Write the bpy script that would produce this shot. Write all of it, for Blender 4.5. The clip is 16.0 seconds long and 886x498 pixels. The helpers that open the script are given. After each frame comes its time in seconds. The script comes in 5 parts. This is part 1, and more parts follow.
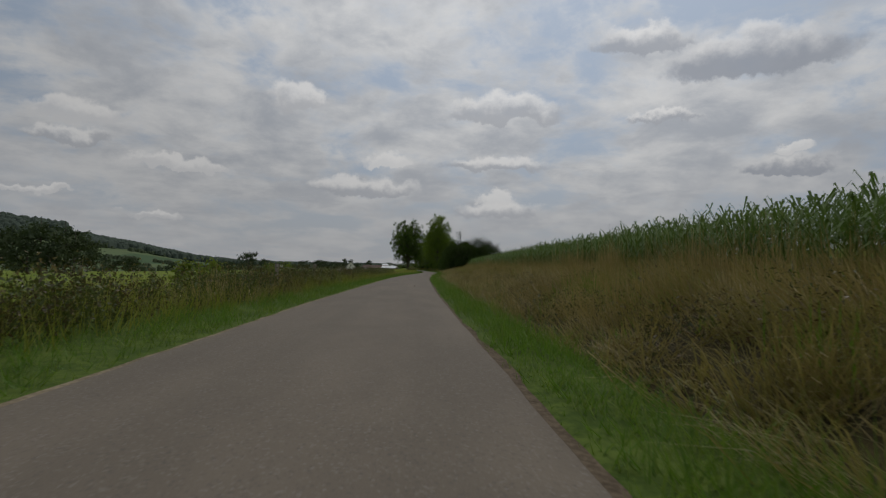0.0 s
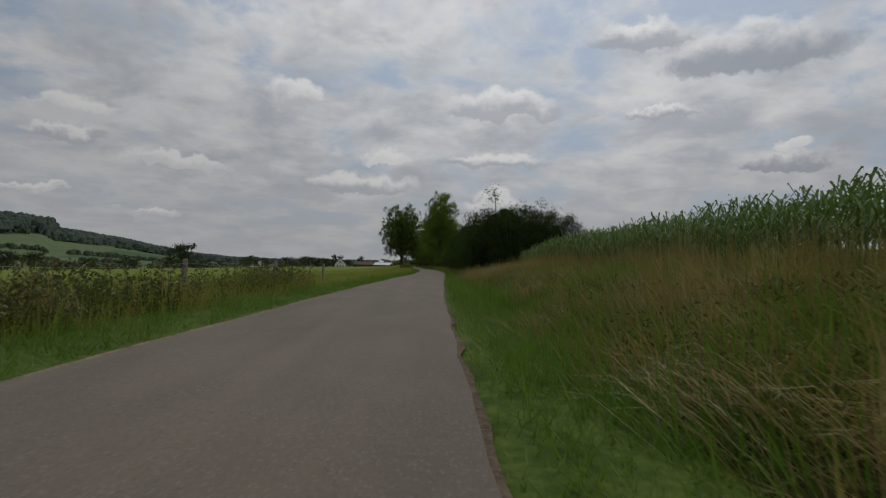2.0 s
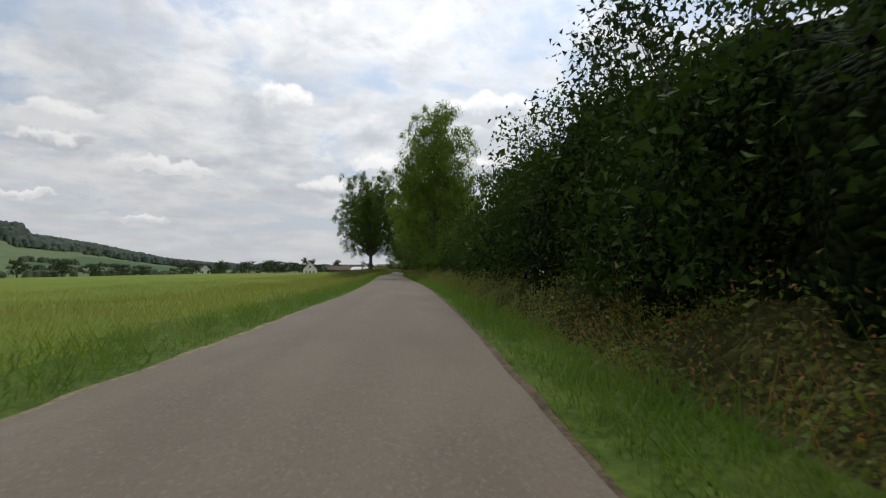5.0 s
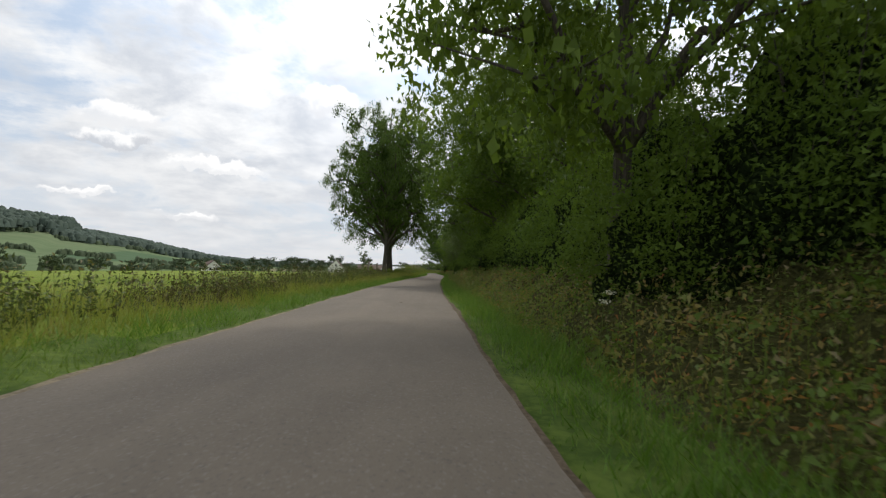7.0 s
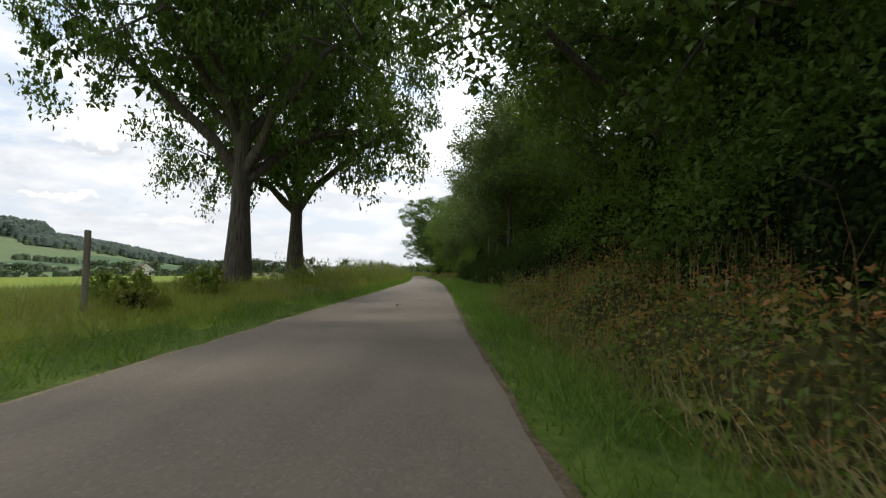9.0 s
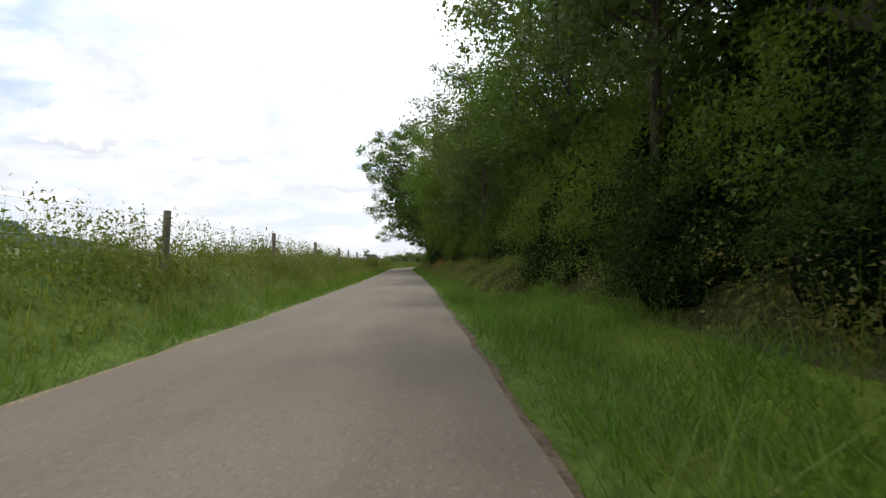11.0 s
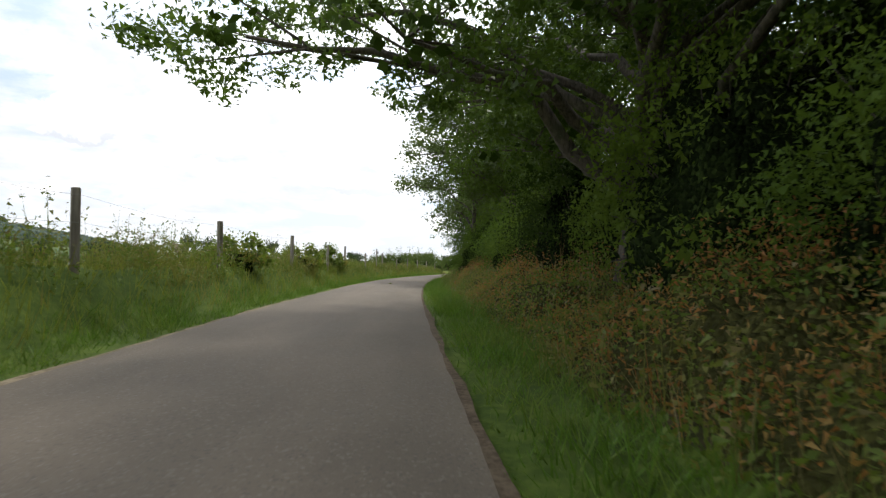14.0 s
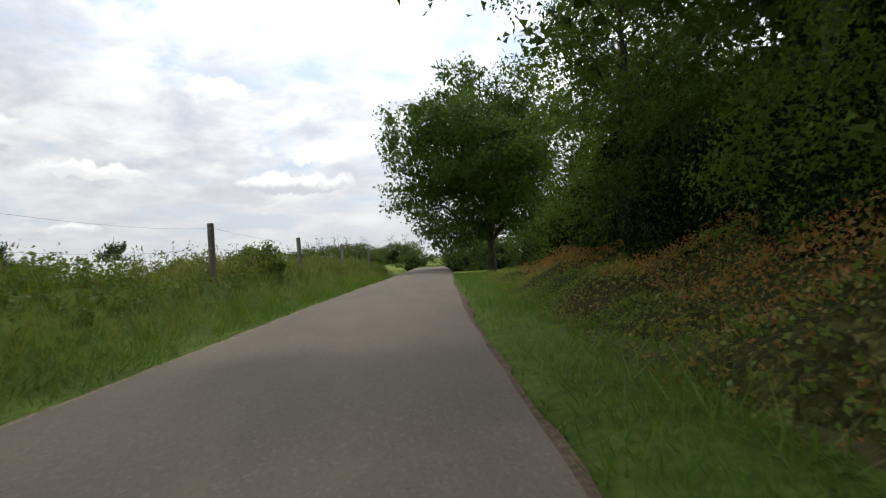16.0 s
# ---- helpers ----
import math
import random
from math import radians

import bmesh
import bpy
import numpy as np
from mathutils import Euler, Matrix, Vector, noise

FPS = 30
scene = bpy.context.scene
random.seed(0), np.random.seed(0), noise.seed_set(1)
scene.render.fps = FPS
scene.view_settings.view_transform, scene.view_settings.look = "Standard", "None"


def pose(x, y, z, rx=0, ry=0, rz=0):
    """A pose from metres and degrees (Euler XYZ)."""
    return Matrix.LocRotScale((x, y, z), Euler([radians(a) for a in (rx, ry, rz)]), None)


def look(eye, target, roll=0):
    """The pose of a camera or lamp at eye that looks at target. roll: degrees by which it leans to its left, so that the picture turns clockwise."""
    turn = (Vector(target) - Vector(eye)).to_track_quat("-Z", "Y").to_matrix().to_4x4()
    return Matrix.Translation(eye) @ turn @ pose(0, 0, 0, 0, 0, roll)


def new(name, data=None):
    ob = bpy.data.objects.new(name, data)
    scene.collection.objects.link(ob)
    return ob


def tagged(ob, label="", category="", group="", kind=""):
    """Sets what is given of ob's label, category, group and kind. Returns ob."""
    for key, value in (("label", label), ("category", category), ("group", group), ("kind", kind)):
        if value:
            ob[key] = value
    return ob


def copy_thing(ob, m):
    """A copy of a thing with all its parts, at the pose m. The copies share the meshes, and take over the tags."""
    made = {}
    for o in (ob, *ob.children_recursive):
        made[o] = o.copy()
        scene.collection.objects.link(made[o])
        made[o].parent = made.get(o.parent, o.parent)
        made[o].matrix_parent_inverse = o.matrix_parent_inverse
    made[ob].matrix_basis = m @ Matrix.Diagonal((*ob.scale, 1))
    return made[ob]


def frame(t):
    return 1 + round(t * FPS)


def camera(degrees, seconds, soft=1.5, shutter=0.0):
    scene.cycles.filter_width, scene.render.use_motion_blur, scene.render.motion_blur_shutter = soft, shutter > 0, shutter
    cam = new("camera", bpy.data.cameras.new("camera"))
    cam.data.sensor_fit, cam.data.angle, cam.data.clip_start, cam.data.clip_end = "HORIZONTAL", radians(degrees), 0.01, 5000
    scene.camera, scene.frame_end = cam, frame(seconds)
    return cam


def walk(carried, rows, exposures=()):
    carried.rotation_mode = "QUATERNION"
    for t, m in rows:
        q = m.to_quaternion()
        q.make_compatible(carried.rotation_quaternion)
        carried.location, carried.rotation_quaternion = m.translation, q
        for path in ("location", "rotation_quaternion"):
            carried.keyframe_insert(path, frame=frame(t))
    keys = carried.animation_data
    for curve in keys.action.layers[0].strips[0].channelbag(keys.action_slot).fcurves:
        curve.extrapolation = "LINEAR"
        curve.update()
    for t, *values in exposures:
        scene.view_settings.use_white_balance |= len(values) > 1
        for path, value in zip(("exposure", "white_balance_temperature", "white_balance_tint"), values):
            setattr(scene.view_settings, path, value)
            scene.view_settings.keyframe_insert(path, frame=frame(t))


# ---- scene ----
cam = camera(79.0, 16.0, soft=1.2, shutter=0.03)

# seconds, x, y, z, rx, ry, rz
PATH = [
    (0.0, 0.87, 0.01, 1.00, 92.14, -1.38, -2.83),
    (0.5, 0.66, 13.50, 1.00, 92.29, -1.66, -0.42),
    (1.0, 0.72, 26.99, 1.00, 92.33, -0.55, -3.86),
    (1.5, 1.49, 40.48, 1.00, 91.80, -0.10, -5.26),
    (2.0, 1.84, 53.96, 1.00, 91.81, -1.28, -2.99),
    (2.5, 2.08, 67.44, 1.00, 92.29, -0.56, -3.30),
    (3.0, 2.62, 80.91, 1.00, 92.34, 0.01, -3.91),
    (3.5, 3.11, 94.40, 1.00, 92.10, -0.78, -5.55),
    (4.0, 3.78, 107.88, 1.00, 92.52, -1.08, -4.86),
    (4.5, 4.55, 121.37, 1.00, 92.46, -0.99, -4.46),
    (5.0, 5.22, 134.87, 1.00, 92.31, -0.77, -3.91),
    (5.5, 5.67, 148.38, 1.00, 92.14, -0.50, -3.12),
    (6.0, 5.80, 161.90, 1.00, 91.99, -0.28, -2.22),
    (6.5, 5.59, 175.42, 1.00, 91.93, -0.19, -1.30),
    (7.0, 5.04, 188.92, 1.00, 92.37, -1.98, 0.30),
    (7.5, 4.50, 202.41, 1.00, 92.30, -0.93, -0.60),
    (8.0, 4.29, 215.90, 1.00, 92.62, -1.31, -1.46),
    (8.5, 4.07, 229.38, 1.00, 91.95, -0.34, -1.40),
    (9.0, 3.92, 242.86, 1.00, 92.63, -1.36, -0.91),
    (9.5, 4.00, 256.35, 1.00, 91.31, 0.35, -1.73),
    (10.0, 3.85, 269.85, 1.00, 91.27, 0.97, -2.50),
    (10.5, 3.99, 283.36, 1.00, 91.34, 0.80, -2.15),
    (11.0, 4.05, 296.87, 1.00, 91.51, 0.40, -1.78),
    (11.5, 3.96, 310.38, 1.00, 91.70, -0.08, -1.57),
    (12.0, 3.71, 323.90, 1.00, 91.87, -0.48, -1.34),
    (12.5, 3.26, 337.40, 1.00, 91.94, -0.65, -0.93),
    (13.0, 2.24, 350.88, 1.00, 91.86, 0.40, 2.70),
    (13.5, 1.51, 364.36, 1.00, 91.64, 2.00, 0.76),
    (14.0, 1.42, 377.85, 1.00, 92.02, -1.44, -2.29),
    (14.5, 1.14, 391.32, 1.00, 92.04, -2.91, 0.06),
    (15.0, 1.03, 404.78, 1.00, 92.20, -2.15, -2.60),
    (15.5, 1.49, 418.20, 1.00, 92.41, -0.89, -4.66),
    (16.0, 2.80, 431.56, 1.00, 90.94, 3.22, -9.17),
]
walk(cam, [(r[0], pose(*r[1:])) for r in PATH],
     exposures=[(0.0, -1.69), (3.0, -1.59), (3.5, -1.3), (4.0, -1.0), (6.5, -0.7), (7.0, -0.43), (7.5, -0.8), (8.0, -0.2), (8.5, -0.33), (9.0, -0.18), (9.5, 0.45), (10.0, 0.25), (12.5, -0.18), (13.0, 0.02), (13.5, -0.43), (14.0, 0.02), (14.5, -0.53), (15.0, -0.33), (15.5, -0.43), (16.0, -0.5)])

# ------------------------------------------------------------------ sky and sun
SUN_EL, SUN_AZ = radians(57), radians(17)      # azimuth clockwise from the road's heading

sun = new("sun", bpy.data.lights.new("sun", "SUN"))
sun.data.energy, sun.data.angle, sun.data.color = 1.9, radians(5), (1.0, 0.95, 0.87)
sun.matrix_world = look((0, 0, 60), (-math.sin(SUN_AZ) * 60 * math.cos(SUN_EL), -math.cos(SUN_AZ) * 60 * math.cos(SUN_EL),
                                     60 - 60 * math.sin(SUN_EL)))


class Nodes:
    """Short hand for a node tree."""

    def __init__(self, tree):
        self.tree = tree
        tree.nodes.clear()

    def add(self, kind, ins=None):
        n = self.tree.nodes.new(kind)
        for k, v in (ins or {}).items():
            if isinstance(v, bpy.types.NodeSocket):
                self.tree.links.new(v, n.inputs[k])
            else:
                n.inputs[k].default_value = v
        return n

    def math(self, op, a, b=0.0, c=0.0, clamp=False):
        n = self.add("ShaderNodeMath", {0: a, 1: b, 2: c})
        n.operation = op
        n.use_clamp = clamp
        return n.outputs[0]

    def vec(self, op, a, b=(0, 0, 0)):
        n = self.add("ShaderNodeVectorMath", {0: a, 1: b})
        n.operation = op
        return n.outputs["Value"] if op in ("LENGTH", "DISTANCE", "DOT_PRODUCT") else n.outputs[0]

    def mix(self, f, a, b, mode="MIX"):
        n = self.add("ShaderNodeMix")
        n.data_type, n.blend_type = "RGBA", mode
        for i, v in ((0, f), (6, a), (7, b)):
            if isinstance(v, bpy.types.NodeSocket):
                self.tree.links.new(v, n.inputs[i])
            else:
                n.inputs[i].default_value = v if i == 0 else (*v[:3], 1)
        return n.outputs[2]

    def noise(self, vector, scale, detail=4.0, rough=0.55, distort=0.0):
        return self.add("ShaderNodeTexNoise", {"Vector": vector, "Scale": scale, "Detail": detail, "Roughness": rough,
                                               "Distortion": distort})

    def step(self, v, lo, hi, a=0.0, b=1.0):
        n = self.add("ShaderNodeMapRange", {0: v, 1: lo, 2: hi, 3: a, 4: b})
        n.interpolation_type = "SMOOTHSTEP"
        return n.outputs[0]


def build_world():
    world = bpy.data.worlds.new("sky")
    world.use_nodes = True
    scene.world = world
    n = Nodes(world.node_tree)
    sky = n.add("ShaderNodeTexSky")
    sky.sky_type, sky.sun_disc, sky.sun_elevation, sky.sun_rotation, sky.dust_density = "NISHITA", False, SUN_EL, SUN_AZ, 1.6
    way = n.add("ShaderNodeTexCoord").outputs["Generated"]
    xyz = n.add("ShaderNodeSeparateXYZ", {0: way})
    up = n.math("MAXIMUM", xyz.outputs[2], 0.0)
    lift = n.math("ADD", up, 0.20)
    flat = n.add("ShaderNodeCombineXYZ", {0: n.math("DIVIDE", xyz.outputs[0], lift), 1: n.math("DIVIDE", xyz.outputs[1], lift)}).outputs[0]
    big = n.noise(flat, 1.3, 9.0, 0.58, 0.35).outputs[0]
    mid = n.noise(n.vec("ADD", flat, (7.3, 2.1, 0.4)), 3.4, 8.0, 0.58, 0.25).outputs[0]
    fine = n.noise(n.vec("ADD", n.vec("MULTIPLY", way, (1.0, 1.0, 1.8)), (1.3, 9.1, 0.7)), 9.0, 7.0, 0.6, 0.2).outputs[0]
    cover = n.step(n.math("ADD", n.math("MULTIPLY", big, 0.65), n.math("MULTIPLY", fine, 0.35)), 0.40, 0.53)
    shade = n.step(n.math("ADD", n.math("MULTIPLY", mid, 0.55), n.math("MULTIPLY", fine, 0.45)), 0.36, 0.66)
    # thin veil of cloud over the blue, whiter towards the horizon
    blue = n.mix(0.75, n.vec("MULTIPLY", sky.outputs[0], (1.25, 1.22, 1.15)), (7.0, 8.3, 10.2))
    cloud = n.mix(shade, (11.6, 11.65, 11.7), (7.0, 7.45, 8.2))
    veil = n.mix(cover, blue, cloud)
    veil = n.mix(n.step(up, 0.0, 0.26, 0.6, 0.0), veil, (8.9, 9.05, 9.3))
    # separate cumulus heaps: bright tops, grey flat bases; azimuth and height in degrees, width, height, weight of the grey
    warp = n.vec("SUBTRACT", n.noise(way, 22.0, 6.0, 0.6).outputs[1], (0.5, 0.5, 0.5))
    bent = n.vec("ADD", way, n.vec("MULTIPLY", warp, (0.10, 0.10, 0.055)))
    col = veil
    for az, el, w, h, grey in ((-5.8, 8.1, 6.2, 1.9, 0.75), (-2.8, 10.9, 2.7, 1.3, 0.15), (8.6, 6.0, 5.1, 1.6, 0.70), (8.6, 7.4, 2.4, 1.1, 0.10),
                               (32.7, 19.3, 8.6, 3.4, 1.00), (22.8, 22.0, 4.8, 2.2, 0.90), (35.5, 9.6, 4.3, 1.5, 0.95), (35.8, 11.3, 2.5, 1.0, 0.20),
                               (-32.1, 12.6, 4.5, 1.8, 0.35), (-32.1, 10.7, 4.1, 1.2, 0.70), (-12.7, 16.4, 3.6, 2.1, 0.60), (9.2, 16.2, 7.1, 2.4, 0.75),
                               (-25.6, 4.2, 3.3, 0.7, 0.40), (25.4, 15.2, 3.6, 1.0, 0.80), (-24.1, 9.3, 5.3, 1.1, 0.30), (8.0, 10.9, 6.6, 1.4, 0.75),
                               (-34.5, 6.1, 3.1, 0.6, 0.30)):
        a, e = radians(az), radians(el)
        mid_way = Vector((math.sin(a) * math.cos(e), math.cos(a) * math.cos(e), math.sin(e)))
        right = Vector((math.cos(a), -math.sin(a), 0))
        high = right.cross(mid_way)
        off = n.vec("SUBTRACT", bent, mid_way)
        u = n.math("DIVIDE", n.vec("DOT_PRODUCT", off, right), math.tan(radians(w)))
        v = n.math("DIVIDE", n.vec("DOT_PRODUCT", off, high), math.tan(radians(h)))
        front = n.step(n.vec("DOT_PRODUCT", way, mid_way), 0.6, 0.8)
        low = n.math("MULTIPLY", n.math("MINIMUM", v, 0.0), 1.5)
        dist = n.math("SQRT", n.math("ADD", n.math("MULTIPLY", u, u), n.math("MULTIPLY", n.math("ADD", v, low), n.math("ADD", v, low))))
        body = n.math("MULTIPLY", n.step(dist, 1.0, 0.66), front)
        tone = n.step(n.math("ADD", v, n.math("MULTIPLY", n.math("SUBTRACT", fine, 0.5), 1.2)), 0.6 if grey < 0.85 else 0.95, -0.1 if grey < 0.85 else 0.05, 0.0, grey)
        col = n.mix(n.math("MULTIPLY", body, 0.85), col, n.mix(tone, (13.2, 13.1, 13.0), (5.2, 5.6, 6.4)))
    # thinner, brighter cloud on the sun's side
    to_sun = (math.sin(SUN_AZ) * math.cos(SUN_EL), math.cos(SUN_AZ) * math.cos(SUN_EL), math.sin(SUN_EL))
    glow = n.step(n.vec("DOT_PRODUCT", way, to_sun), 0.48, 1.0, 1.0, 1.8)
    col = n.vec("MULTIPLY", col, n.add("ShaderNodeCombineXYZ", {0: glow, 1: glow, 2: glow}).outputs[0])
    out = n.add("ShaderNodeBackground", {0: col, 1: 0.112})
    n.add("ShaderNodeOutputWorld", {0: out.outputs[0]})


build_world()


# ------------------------------------------------------------------ materials
def material(name):
    m = bpy.data.materials.new(name)
    m.use_nodes = True
    n = Nodes(m.node_tree)
    return m, n


def finish(n, shader, bump=None):
    n.add("ShaderNodeOutputMaterial", {0: shader})


def leaf_material(name, dark, light, through_light=0.35, tint=0.25, gloss=0.45, third=None, patch=0.4, patch_scale=0.6, spec=0.22):
    """Leaves and blades: tone by piece and by plant, part of the light passes through."""
    m, n = material(name)
    piece = n.add("ShaderNodeNewGeometry").outputs["Random Per Island"]
    plant = n.add("ShaderNodeObjectInfo").outputs["Random"]
    pos = n.add("ShaderNodeTexCoord").outputs["Object"]
    spot = n.noise(pos, patch_scale, 3.0).outputs[0]
    f = n.math("ADD", n.math("MULTIPLY", piece, 1 - patch), n.math("MULTIPLY", n.step(spot, 0.32, 0.68), patch))
    c = n.mix(f, dark, light)
    if third:
        other = n.noise(n.vec("ADD", pos, (31.0, 17.0, 5.0)), patch_scale * 0.8, 4.0, 0.6).outputs[0]
        other = n.step(n.math("ADD", other, n.math("MULTIPLY", n.math("SUBTRACT", piece, 0.5), 0.22)), 0.50, 0.60)
        c = n.mix(other, c, third)
    c = n.mix(n.math("MULTIPLY", plant, tint), c, (light[0] * 1.25, light[1] * 1.02, light[2] * 0.7))
    p = n.add("ShaderNodeBsdfPrincipled", {"Base Color": c, "Roughness": gloss, "Specular IOR Level": spec})
    t = n.add("ShaderNodeBsdfTranslucent", {0: n.mix(0.5, c, (light[0] * 1.5, light[1] * 1.5, light[2] * 0.8))})
    finish(n, n.add("ShaderNodeMixShader", {0: through_light, 1: p.outputs[0], 2: t.outputs[0]}).outputs[0])
    return m


def bark_material(name, dark, light):
    m, n = material(name)
    pos = n.add("ShaderNodeTexCoord").outputs["Object"]
    furrow = n.noise(n.vec("MULTIPLY", pos, (14, 14, 2.2)), 1.0, 6.0, 0.65).outputs[0]
    moss = n.noise(pos, 1.3, 3.0).outputs[0]
    c = n.mix(n.step(furrow, 0.3, 0.7), dark, light)
    c = n.mix(n.step(moss, 0.52, 0.7, 0.0, 0.5), c, (0.07, 0.09, 0.035))
    b = n.add("ShaderNodeBump", {"Strength": 0.8, "Distance": 0.03, "Height": furrow})
    finish(n, n.add("ShaderNodeBsdfPrincipled", {"Base Color": c, "Roughness": 0.9, "Normal": b.outputs[0]}).outputs[0])
    return m


def plain_material(name, a, b, scale=6.0, rough=0.7, metal=0.0, bump=0.2, stretch=(1, 1, 1)):
    m, n = material(name)
    pos = n.vec("MULTIPLY", n.add("ShaderNodeTexCoord").outputs["Object"], stretch)
    v = n.noise(pos, scale, 6.0, 0.6).outputs[0]
    w = n.noise(pos, scale * 0.13, 2.0).outputs[0]
    c = n.mix(n.step(n.math("ADD", n.math("MULTIPLY", v, 0.6), n.math("MULTIPLY", w, 0.4)), 0.35, 0.65), a, b)
    bm = n.add("ShaderNodeBump", {"Strength": bump, "Distance": 0.01, "Height": v})
    finish(n, n.add("ShaderNodeBsdfPrincipled", {"Base Color": c, "Roughness": rough, "Metallic": metal, "Specular IOR Level": 0.1 if rough > 0.92 else 0.4, "Normal": bm.outputs[0]}).outputs[0])
    return m


def asphalt_material():
    m, n = material("worn_asphalt")
    pos = n.add("ShaderNodeTexCoord").outputs["Object"]
    grit = n.noise(pos, 95.0, 3.0, 0.7).outputs[0]
    stone = n.add("ShaderNodeTexVoronoi", {"Vector": pos, "Scale": 60.0}).outputs["Color"]
    stone = n.add("ShaderNodeSeparateColor", {0: stone}).outputs[0]
    blotch = n.noise(n.vec("MULTIPLY", pos, (1.0, 0.35, 1.0)), 0.75, 4.0, 0.6, 0.3).outputs[0]
    lane = n.noise(n.vec("MULTIPLY", pos, (1.0, 0.03, 1.0)), 1.5, 2.0, 0.5).outputs[0]
    c = n.mix(n.step(blotch, 0.3, 0.7), (0.137, 0.111, 0.082), (0.177, 0.144, 0.106))
    c = n.mix(n.step(lane, 0.4, 0.68, 0.0, 0.45), c, (0.126, 0.103, 0.076))
    c = n.mix(n.step(grit, 0.45, 0.75, 0.0, 0.35), c, (0.235, 0.208, 0.172))
    c = n.mix(n.step(stone, 0.86, 0.98, 0.0, 0.3), c, (0.29, 0.265, 0.235))
    c = n.mix(n.step(stone, 0.14, 0.02, 0.0, 0.35), c, (0.07, 0.065, 0.06))
    b = n.add("ShaderNodeBump", {"Strength": 0.3, "Distance": 0.005, "Height": n.math("ADD", grit, n.math("MULTIPLY", stone, 0.6))})
    finish(n, n.add("ShaderNodeBsdfPrincipled", {"Base Color": c, "Roughness": 0.85, "Specular IOR Level": 0.3, "Normal": b.outputs[0]}).outputs[0])
    return m


def shaded_inside_material(name, shaded_gap, leaf):
    """The shaded inside of a bush: dimmed leaves and painted dark gaps between them."""
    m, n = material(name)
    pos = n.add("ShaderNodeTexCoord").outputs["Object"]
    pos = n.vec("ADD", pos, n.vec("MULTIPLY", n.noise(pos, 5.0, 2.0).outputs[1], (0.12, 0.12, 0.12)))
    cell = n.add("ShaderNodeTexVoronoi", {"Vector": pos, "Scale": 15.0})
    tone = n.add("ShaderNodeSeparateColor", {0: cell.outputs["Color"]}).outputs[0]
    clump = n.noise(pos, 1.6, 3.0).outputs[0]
    c = n.mix(n.step(tone, 0.35, 1.0), shaded_gap, leaf)
    c = n.mix(n.step(clump, 0.42, 0.62, 0.6, 0.0), c, shaded_gap)
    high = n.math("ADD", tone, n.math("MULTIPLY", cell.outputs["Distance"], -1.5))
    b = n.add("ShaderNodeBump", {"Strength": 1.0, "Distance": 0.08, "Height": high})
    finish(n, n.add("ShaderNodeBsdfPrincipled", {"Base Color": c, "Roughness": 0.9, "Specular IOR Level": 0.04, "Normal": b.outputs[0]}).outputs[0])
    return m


def ground_material():
    """Soil and short turf: mown green, drier and browner in blotches."""
    m, n = material("turf")
    pos = n.add("ShaderNodeTexCoord").outputs["Object"]
    a = n.noise(pos, 0.09, 5.0, 0.6).outputs[0]
    b = n.noise(pos, 1.7, 5.0, 0.65).outputs[0]
    f = n.noise(n.vec("MULTIPLY", pos, (1, 1, 0.2)), 23.0, 4.0, 0.7).outputs[0]
    c = n.mix(n.step(a, 0.35, 0.65), (0.140, 0.205, 0.020), (0.200, 0.245, 0.036))
    c = n.mix(n.step(b, 0.42, 0.75, 0.0, 0.5), c, (0.19, 0.18, 0.05))
    c = n.mix(n.step(f, 0.42, 0.72, 0.0, 0.55), c, (0.036, 0.062, 0.014))
    bm = n.add("ShaderNodeBump", {"Strength": 0.9, "Distance": 0.05, "Height": n.math("ADD", f, b)})
    finish(n, n.add("ShaderNodeBsdfPrincipled", {"Base Color": c, "Roughness": 0.95, "Specular IOR Level": 0.1, "Normal": bm.outputs[0]}).outputs[0])
    return m


def hill_material():
    """Far slope: meadows, stubble and woodland in strips along the slope."""
    m, n = material("hazy_valley_side_fields")
    pos = n.add("ShaderNodeTexCoord").outputs["Object"]
    cell = n.add("ShaderNodeTexVoronoi", {"Vector": n.vec("MULTIPLY", pos, (0.0035, 0.0016, 0.016)), "Scale": 1.0})
    pick = n.add("ShaderNodeSeparateColor", {0: cell.outputs["Color"]}).outputs[0]
    # field greens pushed bluish and pale to stand for haze
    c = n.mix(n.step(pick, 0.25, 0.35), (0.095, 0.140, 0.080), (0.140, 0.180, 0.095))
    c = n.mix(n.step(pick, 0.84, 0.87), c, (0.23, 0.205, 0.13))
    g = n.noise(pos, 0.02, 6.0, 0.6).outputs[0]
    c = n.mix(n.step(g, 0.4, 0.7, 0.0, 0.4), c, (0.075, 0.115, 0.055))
    finish(n, n.add("ShaderNodeBsdfPrincipled", {"Base Color": c, "Roughness": 1.0, "Specular IOR Level": 0.0}).outputs[0])
    return m


THATCH = plain_material("grass_thatch", (0.044, 0.076, 0.013), (0.105, 0.148, 0.027), 11.0, 0.95, bump=0.9)
# soil of the dry bank, shade between the tussocks painted into its colour
SHADED_BANK_SOIL = plain_material("shaded_dry_thatch", (0.020, 0.017, 0.008), (0.065, 0.053, 0.022), 12.0, 0.95, bump=0.9)
# leaf litter, also darkened below hedge and wood, where their shade falls
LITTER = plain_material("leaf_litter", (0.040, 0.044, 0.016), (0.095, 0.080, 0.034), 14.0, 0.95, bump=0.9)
ASPHALT, TURF, HILL = asphalt_material(), ground_material(), hill_material()
SAND = plain_material("pale_sandy_edge", (0.150, 0.118, 0.076), (0.300, 0.245, 0.165), 22.0, 0.95, bump=0.6)
